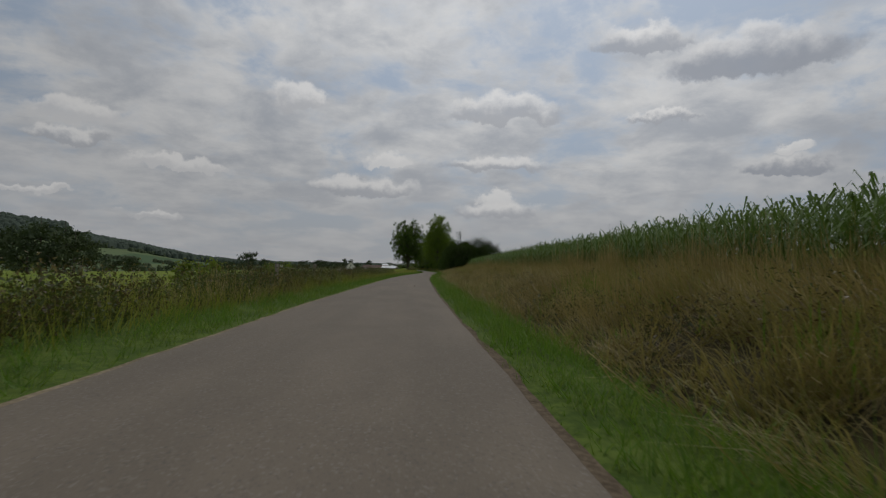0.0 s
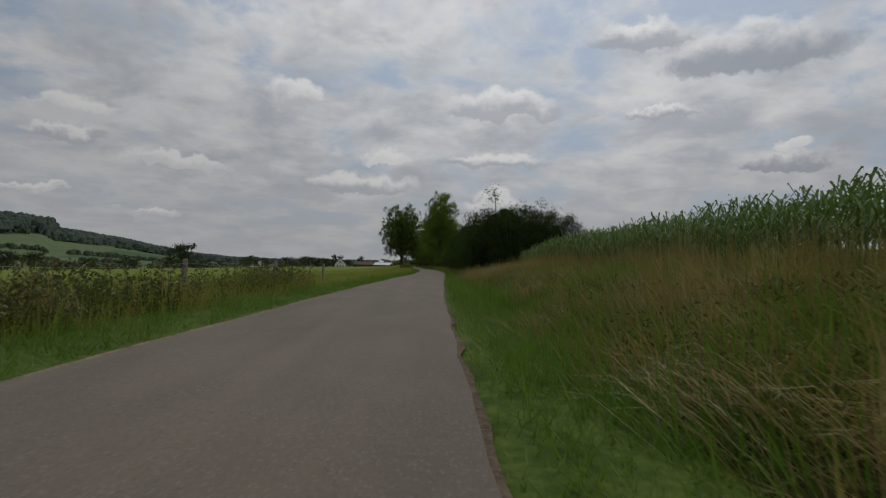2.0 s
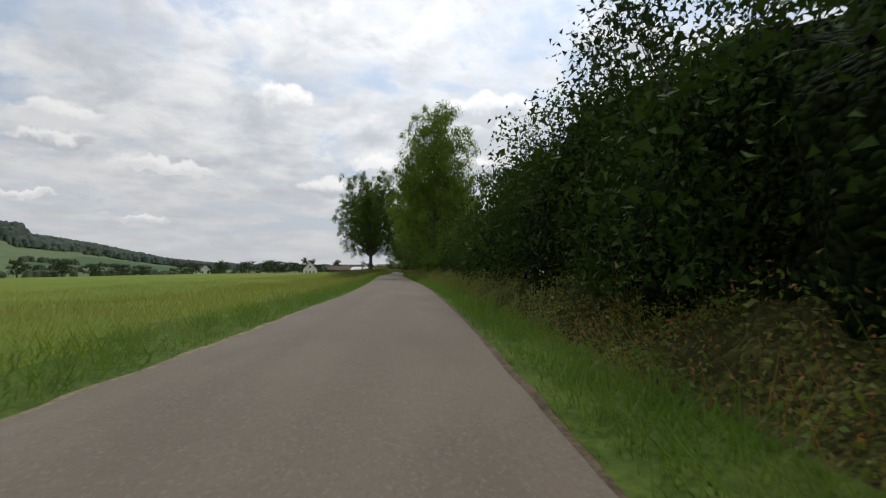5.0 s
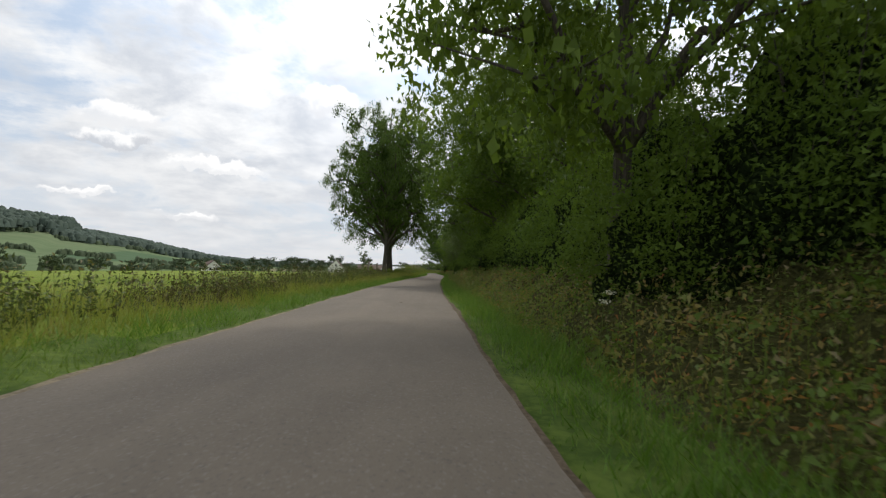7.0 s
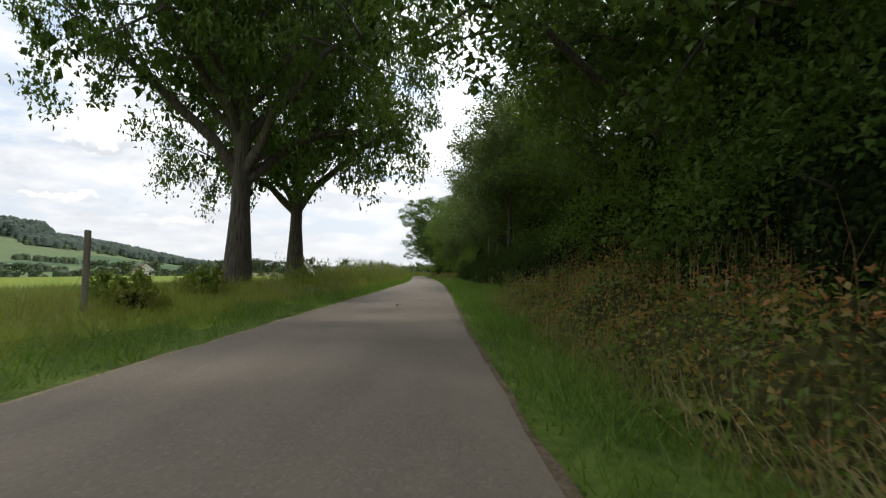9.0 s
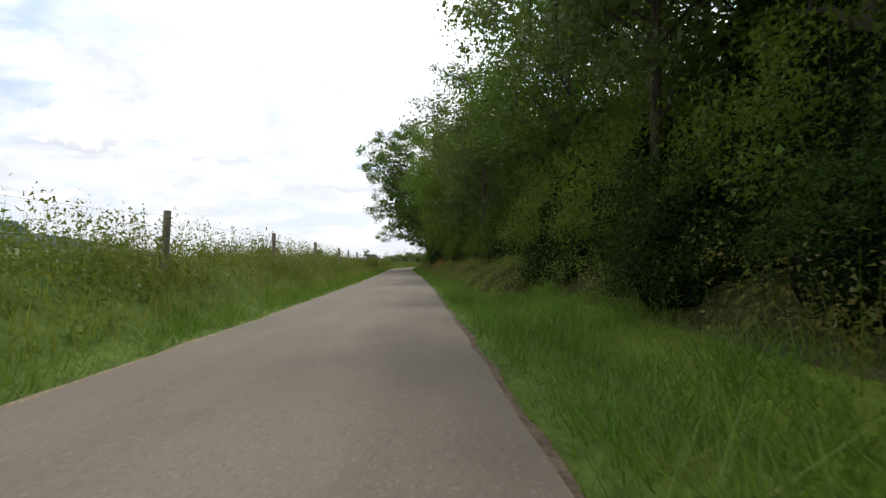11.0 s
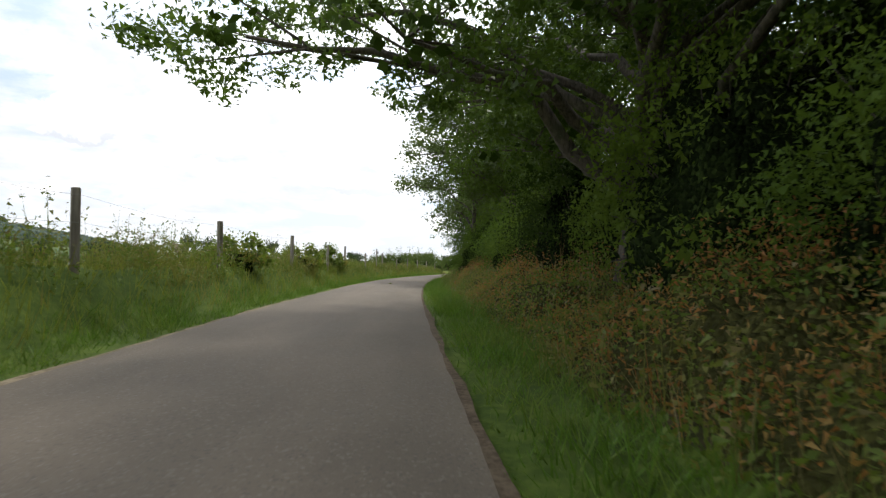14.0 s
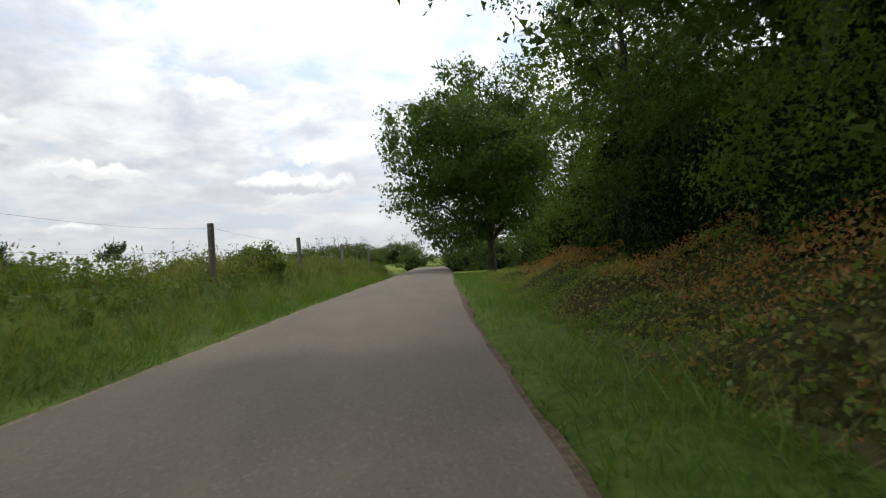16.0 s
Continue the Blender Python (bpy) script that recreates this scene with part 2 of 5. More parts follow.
DIRT = plain_material("sandy_edge", (0.070, 0.052, 0.034), (0.165, 0.126, 0.084), 26.0, 0.95, bump=0.6)
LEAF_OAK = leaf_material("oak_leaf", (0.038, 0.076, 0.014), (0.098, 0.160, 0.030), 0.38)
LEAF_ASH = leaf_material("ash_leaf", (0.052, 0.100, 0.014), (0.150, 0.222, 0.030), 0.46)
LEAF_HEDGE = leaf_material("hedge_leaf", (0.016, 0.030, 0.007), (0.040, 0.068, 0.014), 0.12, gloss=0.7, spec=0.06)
LEAF_HAZEL_AND_OAK_SHADE = leaf_material("hazel_and_shaded_oak_leaf", (0.017, 0.036, 0.007), (0.055, 0.095, 0.017), 0.16, gloss=0.7, spec=0.06)
LEAF_ELDER = leaf_material("elder_leaf", (0.045, 0.088, 0.013), (0.130, 0.200, 0.032), 0.36, gloss=0.6, spec=0.1)
LEAF_THICKET = leaf_material("thicket_leaf", (0.030, 0.058, 0.011), (0.095, 0.148, 0.029), 0.30, gloss=0.7, spec=0.06)
LEAF_FAR = leaf_material("far_bush_leaf", (0.050, 0.085, 0.026), (0.120, 0.165, 0.050), 0.30, gloss=0.7, spec=0.06)
LEAF_ALDER = leaf_material("alder_leaf", (0.038, 0.074, 0.013), (0.112, 0.175, 0.033), 0.42, spec=0.15)
LEAF_DARK = leaf_material("dark_bank_leaf", (0.024, 0.034, 0.011), (0.090, 0.100, 0.030), 0.15, third=(0.090, 0.050, 0.024))
LEAF_WILLOW = leaf_material("willow_leaf", (0.060, 0.095, 0.030), (0.125, 0.170, 0.055), 0.35)
LEAF_BRAMBLE = leaf_material("bramble_leaf", (0.062, 0.115, 0.021), (0.180, 0.240, 0.045), 0.42, third=(0.280, 0.195, 0.062), patch=0.5, patch_scale=0.5)
LEAF_RUST = leaf_material("withered_herb", (0.170, 0.075, 0.026), (0.400, 0.190, 0.065), 0.36, third=(0.300, 0.215, 0.062))
STALK = leaf_material("dry_stalk", (0.16, 0.085, 0.040), (0.38, 0.235, 0.12), 0.2)
LEAF_CORN = leaf_material("maize_leaf", (0.040, 0.085, 0.020), (0.105, 0.175, 0.044), 0.35, gloss=0.55, spec=0.12)
GRASS = leaf_material("verge_grass", (0.036, 0.086, 0.012), (0.135, 0.250, 0.033), 0.36, third=(0.175, 0.215, 0.050), patch=0.35, patch_scale=0.9)
GRASS_PALE = leaf_material("meadow_grass", (0.140, 0.195, 0.024), (0.250, 0.270, 0.060), 0.40, third=(0.240, 0.200, 0.085), patch=0.5, patch_scale=0.4)
GRASS_DRY = leaf_material("dry_tall_grass", (0.070, 0.056, 0.020), (0.470, 0.385, 0.180), 0.22, third=(0.150, 0.150, 0.044), patch=0.40)
HERB = leaf_material("tall_herb", (0.036, 0.060, 0.014), (0.110, 0.135, 0.036), 0.30, third=(0.065, 0.045, 0.022), patch=0.5)
HERB_BANK = leaf_material("bank_herb", (0.055, 0.110, 0.017), (0.150, 0.210, 0.040), 0.38, third=(0.210, 0.180, 0.060), patch=0.5, patch_scale=0.4)
SEED = leaf_material("herb_plume", (0.110, 0.100, 0.045), (0.220, 0.185, 0.090), 0.30)
# distant leaves: haze painted in as a paler, bluish green
HAZY_FAR_LEAF = leaf_material("hazy_far_foliage", (0.036, 0.058, 0.030), (0.070, 0.098, 0.046), 0.1, 0.3, 0.8)
HAZY_RIDGE_LEAF = leaf_material("hazy_ridge_foliage", (0.056, 0.080, 0.062), (0.085, 0.112, 0.082), 0.1, 0.2, 0.9)
BARK = bark_material("oak_bark", (0.032, 0.026, 0.019), (0.120, 0.098, 0.075))
POST_WOOD = plain_material("weathered_post_wood", (0.16, 0.135, 0.105), (0.34, 0.30, 0.25), 9.0, 0.9, bump=0.6, stretch=(1, 1, 0.12))
RUST = plain_material("rusted_sheet", (0.07, 0.032, 0.018), (0.15, 0.068, 0.036), 5.0, 0.8, bump=0.4)
WIRE = plain_material("galvanised_wire", (0.30, 0.30, 0.30), (0.42, 0.42, 0.42), 20.0, 0.5, 0.8, 0.0)
PLASTER = plain_material("white_plaster", (0.68, 0.66, 0.62), (0.80, 0.79, 0.76), 2.0, 0.9)
ROOF_TILE = plain_material("brown_roof_tiles", (0.075, 0.050, 0.040), (0.16, 0.105, 0.08), 3.0, 0.9)
ROOF_GREY = plain_material("grey_fibre_cement_roof", (0.38, 0.38, 0.38), (0.55, 0.55, 0.54), 0.8, 0.8)
ROOF_PALE = plain_material("pale_sheet_roof", (0.72, 0.73, 0.74), (0.84, 0.84, 0.83), 0.4, 0.6)
WALL_WOOD = plain_material("brown_barn_boards", (0.085, 0.060, 0.045), (0.17, 0.13, 0.10), 3.0, 0.9, stretch=(4, 4, 0.3))
GLASS_DARK = plain_material("dark_window_glass", (0.02, 0.022, 0.025), (0.03, 0.032, 0.035), 1.0, 0.12, bump=0.0)
# insides of bushes and undergrowth, with their shade put into the colour
SHADED_INSIDE = shaded_inside_material("shaded_inside_foliage", (0.007, 0.012, 0.003), (0.036, 0.058, 0.014))
SHADED_UNDERGROWTH = shaded_inside_material("shaded_undergrowth", (0.055, 0.055, 0.018), (0.145, 0.145, 0.044))
SHADED_INSIDE_GREEN = shaded_inside_material("shaded_green_foliage", (0.013, 0.021, 0.006), (0.058, 0.090, 0.022))
UMBEL = leaf_material("umbel_flower", (0.55, 0.52, 0.40), (0.75, 0.73, 0.62), 0.2, 0.0)
TWIG = plain_material("dead_twig", (0.10, 0.075, 0.05), (0.22, 0.18, 0.13), 12.0, 0.9)


# ------------------------------------------------------------------ mesh helpers
def mesh_object(name, verts, faces, mat, parent=None, label="", smooth=False, second=None, second_from=0):
    """One mesh from an array of corners (n, 3) and an array of faces (m, 3 or 4), or a list of both kinds."""
    verts = np.asarray(verts, dtype=np.float32)
    groups = faces if isinstance(faces, list) else [faces]
    groups = [np.asarray(g, dtype=np.int32) for g in groups if len(g)]
    me = bpy.data.meshes.new(name)
    me.vertices.add(len(verts))
    me.vertices.foreach_set("co", verts.ravel())
    loops = np.concatenate([g.ravel() for g in groups])
    sizes = np.concatenate([np.full(len(g), g.shape[1], dtype=np.int32) for g in groups])
    me.loops.add(len(loops))
    me.loops.foreach_set("vertex_index", loops)
    me.polygons.add(len(sizes))
    me.polygons.foreach_set("loop_start", np.concatenate([[0], np.cumsum(sizes)[:-1]]).astype(np.int32))
    me.polygons.foreach_set("loop_total", sizes)
    if smooth:
        me.polygons.foreach_set("use_smooth", np.ones(len(sizes), dtype=bool))
    me.update(calc_edges=True)
    me.materials.append(mat)
    if second is not None:       # pieces past a certain corner take the second material
        me.materials.append(second)
        first = loops[np.concatenate([[0], np.cumsum(sizes)[:-1]])]
        me.polygons.foreach_set("material_index", (first >= second_from).astype(np.int32))
    ob = new(name, me)
    if parent is not None:
        ob.parent = parent
    if label:
        ob["label"] = label
    return ob


def part(name, bm, mat, parent, label=""):
    me = bpy.data.meshes.new(name)
    bm.to_mesh(me)
    bm.free()
    me.materials.append(mat)
    ob = new(name, me)
    ob.parent = parent
    if label:
        ob["label"] = label
    return ob


def unit_ways(rng, n):
    v = rng.normal(size=(n, 3))
    return v / np.maximum(np.linalg.norm(v, axis=1, keepdims=True), 1e-6)


def leaves(rng, centres, length, width=0.55, droop=0.25, corners=4):
    """A folded four-cornered (or plain three-cornered) leaf at every centre. Returns corners and faces."""
    n = len(centres)
    ln = length * rng.uniform(0.65, 1.3, (n, 1))
    a = unit_ways(rng, n)
    a[:, 2] -= droop
    a /= np.linalg.norm(a, axis=1, keepdims=True)
    b = np.cross(a, unit_ways(rng, n))
    b /= np.maximum(np.linalg.norm(b, axis=1, keepdims=True), 1e-6)
    c = np.cross(a, b)
    w = ln * width * 0.5
    if corners == 3:
        v = np.stack([centres - a * ln * 0.4 - b * w, centres - a * ln * 0.3 + b * w, centres + a * ln * 0.6], 1)
        return v.reshape(-1, 3), np.arange(3 * n).reshape(n, 3)
    v = np.stack([centres - a * ln * 0.5, centres + b * w + c * ln * 0.12, centres + a * ln * 0.5, centres - b * w + c * ln * 0.12], 1)
    return v.reshape(-1, 3), np.arange(4 * n).reshape(n, 4)


def blades(rng, foot, height, wide, lean=0.35, bias=(0, 0), segments=1):
    """Grass blades: one tapered triangle each, or a bent strip of a quad and a triangle."""
    n = len(foot)
    h = height * rng.uniform(0.55, 1.25, (n, 1)) if np.isscalar(height) else height[:, None]
    ang = rng.uniform(0, 2 * np.pi, n)
    width = wide * rng.uniform(0.6, 1.5, (n, 1))
    side = np.stack([np.cos(ang), np.sin(ang), np.zeros(n)], 1) * width * 0.5
    tip = rng.normal(size=(n, 2)) * lean + np.array(bias)
    off = np.concatenate([tip * h, h], 1)
    if segments == 1:
        v = np.stack([foot - side, foot + side, foot + off], 1)
        return v.reshape(-1, 3), [np.arange(3 * n).reshape(n, 3)]
    midp = foot + off * np.array([0.3, 0.3, 0.62])
    v = np.stack([foot - side, foot + side, midp + side * 0.8, midp - side * 0.8, foot + off], 1).reshape(-1, 3)
    i = np.arange(n) * 5
    return v, [np.stack([i, i + 1, i + 2, i + 3], 1), np.stack([i + 3, i + 2, i + 4], 1)]


def merge(pieces):
    """Join several (corners, faces) into one."""
    verts, tris, quads, at = [], [], [], 0
    for v, f in pieces:
        for g in (f if isinstance(f, list) else [f]):
            if len(g):
                (quads if g.shape[1] == 4 else tris).append(g + at)
        verts.append(v)
        at += len(v)
    out = []
    if quads:
        out.append(np.concatenate(quads))
    if tris:
        out.append(np.concatenate(tris))
    return np.concatenate(verts), out


def tube(points, radii, sides=7):
    """A tapered tube along points."""
    points = np.asarray(points, float)
    n = len(points)
    way = np.gradient(points, axis=0)
    way /= np.maximum(np.linalg.norm(way, axis=1, keepdims=True), 1e-6)
    ref = np.where(np.abs(way[:, 2:3]) > 0.9, np.array([[1.0, 0, 0]]), np.array([[0, 0, 1.0]]))
    u = np.cross(way, ref)
    u /= np.linalg.norm(u, axis=1, keepdims=True)
    w = np.cross(way, u)
    ang = np.arange(sides) * 2 * np.pi / sides
    v = points[:, None] + np.asarray(radii)[:, None, None] * (u[:, None] * np.cos(ang)[None, :, None] + w[:, None] * np.sin(ang)[None, :, None])
    i = (np.arange(n - 1) * sides)[:, None]
    k = np.arange(sides)[None]
    q = np.stack([i + k, i + (k + 1) % sides, i + sides + (k + 1) % sides, i + sides + k], -1).reshape(-1, 4)
    return v.reshape(-1, 3), q


def box_bm(x0, x1, y0, y1, z0, z1, bevel=0.0):
    bm = bmesh.new()
    bmesh.ops.create_cube(bm, size=1.0)
    for v in bm.verts:
        v.co = Vector(((x0 + x1) / 2 + v.co.x * (x1 - x0), (y0 + y1) / 2 + v.co.y * (y1 - y0), (z0 + z1) / 2 + v.co.z * (z1 - z0)))
    if bevel:
        bmesh.ops.bevel(bm, geom=bm.edges[:], offset=bevel, segments=2, affect="EDGES")
    return bm


# ------------------------------------------------------------------ plan of the road and the ground
# x of the road's middle every 15 m of y, from y = -15
ROAD_X = [0.22, 0.0, -0.08, -0.01, 0.19, 0.54, 1.14, 1.96, 2.86, 3.69, 4.32, 4.65, 4.62, 4.27, 3.7, 3.16, 2.78, 2.63, 2.68, 2.84, 2.94,
          2.84, 2.56, 2.1, 1.48, 0.78, 0.13, -0.3, -0.32, 0.36, 2.0, 4.38, 7.0, 9.4, 11.6, 13.6]
HALF = 1.95          # half the road's width with its edges
LEFT_EDGE = ((-20, 1.93), (60, 1.97), (97, 1.95), (109, 1.76), (150, 1.80), (190, 1.92), (215, 1.88), (245, 1.80), (270, 1.82), (340, 1.75), (372, 1.80), (394, 1.92), (420, 1.94), (500, 1.90))
RIGHT_EDGE = ((-20, 1.82), (60, 1.83), (100, 1.87), (190, 1.91), (260, 1.88), (352, 1.88), (385, 1.83), (408, 1.76), (500, 1.77))


def edge(side, y):
    """Distance from the road's middle to its left or right edge."""
    rows = np.array(LEFT_EDGE if side < 0 else RIGHT_EDGE)
    return np.interp(y, rows[:, 0], rows[:, 1])


def smooth(v, lo, hi):
    t = np.clip((np.asarray(v, float) - lo) / (hi - lo), 0, 1)
    return t * t * (3 - 2 * t)


def road_x(y):
    """Middle of the road, rounded between the listed places."""
    y = np.asarray(y, float)
    ys = -15.0 + 15.0 * np.arange(len(ROAD_X))
    out = np.zeros_like(y)
    for o, w in ((-8, 0.15), (-4, 0.22), (0, 0.26), (4, 0.22), (8, 0.15)):
        out = out + w * np.interp(y + o, ys, ROAD_X)
    return out


def ripple(x, y):
    return 0.05 * np.sin(x * 1.9 + 0.7 * np.sin(y * 0.8)) * np.sin(y * 1.3 + 0.9 * np.sin(x * 0.6)) + 0.04 * np.sin(y * 0.37 + x * 0.21)


def ground_z(y, d):
    """Height of the ground at y and at d metres to the right of the road's middle."""
    y, d = np.asarray(y, float), np.asarray(d, float)
    left, right = np.clip(-d - HALF, 0, None), np.clip(d - HALF, 0, None)
    # left: low verge, meadow falling to the valley; past 255 m a bank carries the fence
    bank = smooth(y, 250, 300)
    zl = -0.045 + 0.10 * smooth(left, 0.4, 1.9)
    zl = zl - smooth(left, 4, 60) * 1.6 - smooth(left, 50, 300) * 9.0
    zl = zl + bank * 0.82 * smooth(left, 0.7, 2.1) * (1 - smooth(left, 4.5, 13))
    zl = zl + 0.25 * smooth(y, 205, 235) * (1 - bank) * smooth(left, 0.8, 3.0) * (1 - smooth(left, 6, 20))
    # right: shallow ditch, then the bank below the maize, later the wooded slope
    field = 1 - smooth(y, 84, 98)
    wood = smooth(y, 90, 104) * (1 - smooth(y, 442, 462))
    zr = -0.045 - 0.14 * smooth(right, 0.7, 1.3) * (1 - smooth(right, 1.4, 2.2)) * (field + 0.4 * wood)
    zr = zr + field * (0.75 * smooth(right, 1.3, 4.6) + 0.085 * np.clip(right - 4.2, 0, 70))
    # last term: unseen rise added behind the trees to close bright sky gaps
    zr = zr + wood * (1.1 * smooth(right, 1.2, 6.0) + 0.06 * np.clip(right - 4.0, 0, 70) + 3.2 * smooth(right, 9.0, 21.0) * smooth(y, 165, 200))
    zr = zr + (1 - field) * (1 - wood) * 0.02 * np.clip(right - 4.0, 0, 70)
    z = np.where(d < 0, zl, zr)
    off = np.maximum(left, right)
    z = z + ripple(d, y) * smooth(off, 0.3, 2.5)
    # beyond the last bend the land falls a little and lies flat to the horizon
    return z - 0.9 * smooth(y, 452, 500) * (1 - smooth(np.abs(d), 60, 200)) * (1 - smooth(y, 560, 700))


def place(y, d, lift=0.0):
    """World place at y, d metres beside the road's middle, on the ground."""
    return Vector((float(road_x(y)) + d, y, float(ground_z(y, d)) + lift))


def on_ground(y, d, lift=0.0):
    return np.stack([road_x(y) + d, y, ground_z(y, d) + lift], 1)


def build_ground():
    ys = np.concatenate([[-400, -150, -60, -30], np.arange(-20, 480, 2.0), np.arange(480, 640, 10),
                         [660, 700, 760, 840, 950, 1100, 1300, 1600, 2000, 2600, 3400, 4600]])
    dl = -np.concatenate([np.arange(1.76, 8, 0.3), np.arange(8, 20, 1.2), [22, 26, 32, 40, 52, 70, 95, 130, 180, 240, 320, 450, 650, 900, 1300, 2000, 3000, 4500]])
    dr = np.concatenate([np.arange(1.76, 9, 0.3), np.arange(9, 22, 1.3), [24, 28, 34, 42, 52, 70, 95, 130, 180, 260, 400, 600, 900, 1400, 2200, 3200, 4500]])
    d = np.concatenate([dl[::-1], [0.0], dr])
    yy, dd = np.meshgrid(ys, d, indexing="ij")
    z = ground_z(yy, dd)
    z[:, np.argmin(np.abs(d))] = -0.06
    z[np.abs(dd) < 1.8] = -0.06
    fade = 1 - smooth(np.abs(dd), 150, 600)
    v = np.stack([road_x(yy) * fade + dd, yy, z], -1).reshape(-1, 3)
    n, m = yy.shape
    i = (np.arange(n - 1) * m)[:, None] + np.arange(m - 1)[None]
    q = np.stack([i, i + 1, i + m + 1, i + m], -1).reshape(-1, 4)
    ob = mesh_object("ground", v, q, TURF, smooth=True)
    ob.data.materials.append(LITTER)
    ob.data.materials.append(THATCH)
    ob.data.materials.append(SHADED_BANK_SOIL)
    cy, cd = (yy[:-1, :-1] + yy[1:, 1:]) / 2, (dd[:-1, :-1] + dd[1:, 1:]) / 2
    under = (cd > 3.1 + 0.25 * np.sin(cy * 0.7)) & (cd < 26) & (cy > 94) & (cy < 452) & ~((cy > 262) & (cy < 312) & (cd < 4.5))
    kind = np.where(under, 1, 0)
    kind[(cd > -3.2 + 0.4 * np.sin(cy * 0.9)) & (cd < 3.3) & ~under] = 2
    kind[(cd < 0) & (cd > -5.6) & ((cy < 78) | (cy > 262)) & (cy < 478)] = 2
    kind[(cd > 3.3) & (cd < 22) & (cy > -20) & (cy <= 96)] = 3
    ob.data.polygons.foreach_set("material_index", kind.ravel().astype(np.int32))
    tagged(ob, "green turf and soil running out to the valley", "ground", kind="structure")


def strip(name, ys, inner, outer, lift, mat, label, category):
    rows = [inner * (1 - k) + outer * k for k in (0.0, 0.34, 0.67, 1.0)]
    v = np.stack([np.stack([road_x(ys) + r, ys, np.full(len(ys), 0.0) + lift], 1) for r in rows], 1).reshape(-1, 3)
    m = 4
    i = (np.arange(len(ys) - 1) * m)[:, None] + np.arange(m - 1)[None]
    q = np.stack([i, i + 1, i + m + 1, i + m], -1).reshape(-1, 4)
    return tagged(mesh_object(name, v, q, mat, smooth=True), label, category, kind="structure")


def build_road():
    ys = np.arange(-20, 492, 0.3)
    rng = np.random.default_rng(4)

    def ragged(seed, amount):
        r = np.random.default_rng(seed).normal(size=len(ys) + 40)
        slow = np.convolve(r, np.ones(24) / 24, "same")[20:-20] * 2.2
        quick = np.convolve(r, np.ones(3) / 3, "same")[20:-20]
        return amount * (slow + 0.45 * quick)

    le, re = -edge(-1, ys) + ragged(1, 0.045), edge(1, ys) + ragged(2, 0.035)
    k = np.linspace(0, 1, 9)
    dd = le[:, None] * (1 - k) + re[:, None] * k
    z = 0.035 * (1 - (2 * k - 1) ** 2)[None] + 0.004 * rng.normal(size=dd.shape)
    z[:, 0] = z[:, -1] = -0.015
    v = np.stack([road_x(ys)[:, None] + dd, np.repeat(ys[:, None], 9, 1), z], -1).reshape(-1, 3)
    i = (np.arange(len(ys) - 1) * 9)[:, None] + np.arange(8)[None]
    q = np.stack([i, i + 1, i + 10, i + 9], -1).reshape(-1, 4)
    tagged(mesh_object("road", v, q, ASPHALT, smooth=True), "narrow worn grey asphalt lane without markings", "road", kind="structure")
    strip("trim", ys, le - 0.02 - np.abs(ragged(5, 0.06)), le + 0.03, -0.012, SAND, "crumbling sandy edge of the lane", "road edge")
    strip("trim", ys, re - 0.03, re + 0.01 + np.abs(ragged(6, 0.06)), -0.012, DIRT, "crumbling sandy edge of the lane", "road edge")


build_ground()
build_road()


# ------------------------------------------------------------------ hills and distance
RIDGE_AZ = [-95, -70, -50, -42, -36.7, -34, -32.4, -32.0, -31, -27, -24, -21.7, -17.6, -12, -5, 2, 12]
RIDGE_EL = [2.7, 2.9, 3.1, 3.1, 2.9, 2.7, 2.45, 2.05, 1.95, 1.35, 0.75, 0.3, -0.05, -0.1, 0.0, 0.05, 0.0]



def hill_z(az, r):
    top = np.tan(np.radians(np.interp(az, RIDGE_AZ, RIDGE_EL))) * 2700
    return -11 + (top + 11) * smooth(r, 700, 2750) ** 0.9


def build_hill():
    az = np.arange(-95, 12.1, 0.4)
    rr = np.array([500, 650, 800, 950, 1100, 1250, 1400, 1550, 1700, 1850, 2000, 2150, 2300, 2450, 2600, 2700, 2850, 3100, 3500.0])
    a, r = np.meshgrid(az, rr, indexing="ij")
    v = np.stack([np.sin(np.radians(a)) * r, np.cos(np.radians(a)) * r, hill_z(a, np.minimum(r, 2750)) - 2 * smooth(r, 2750, 3500) * 60 * (r > 2750)], -1)
    v[:, 0, 2] = -16
    n, m = a.shape
    i = (np.arange(n - 1) * m)[:, None] + np.arange(m - 1)[None]
    q = np.stack([i, i + m, i + m + 1, i + 1], -1).reshape(-1, 4)
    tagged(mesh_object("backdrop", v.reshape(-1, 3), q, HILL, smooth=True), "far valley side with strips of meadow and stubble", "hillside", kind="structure")


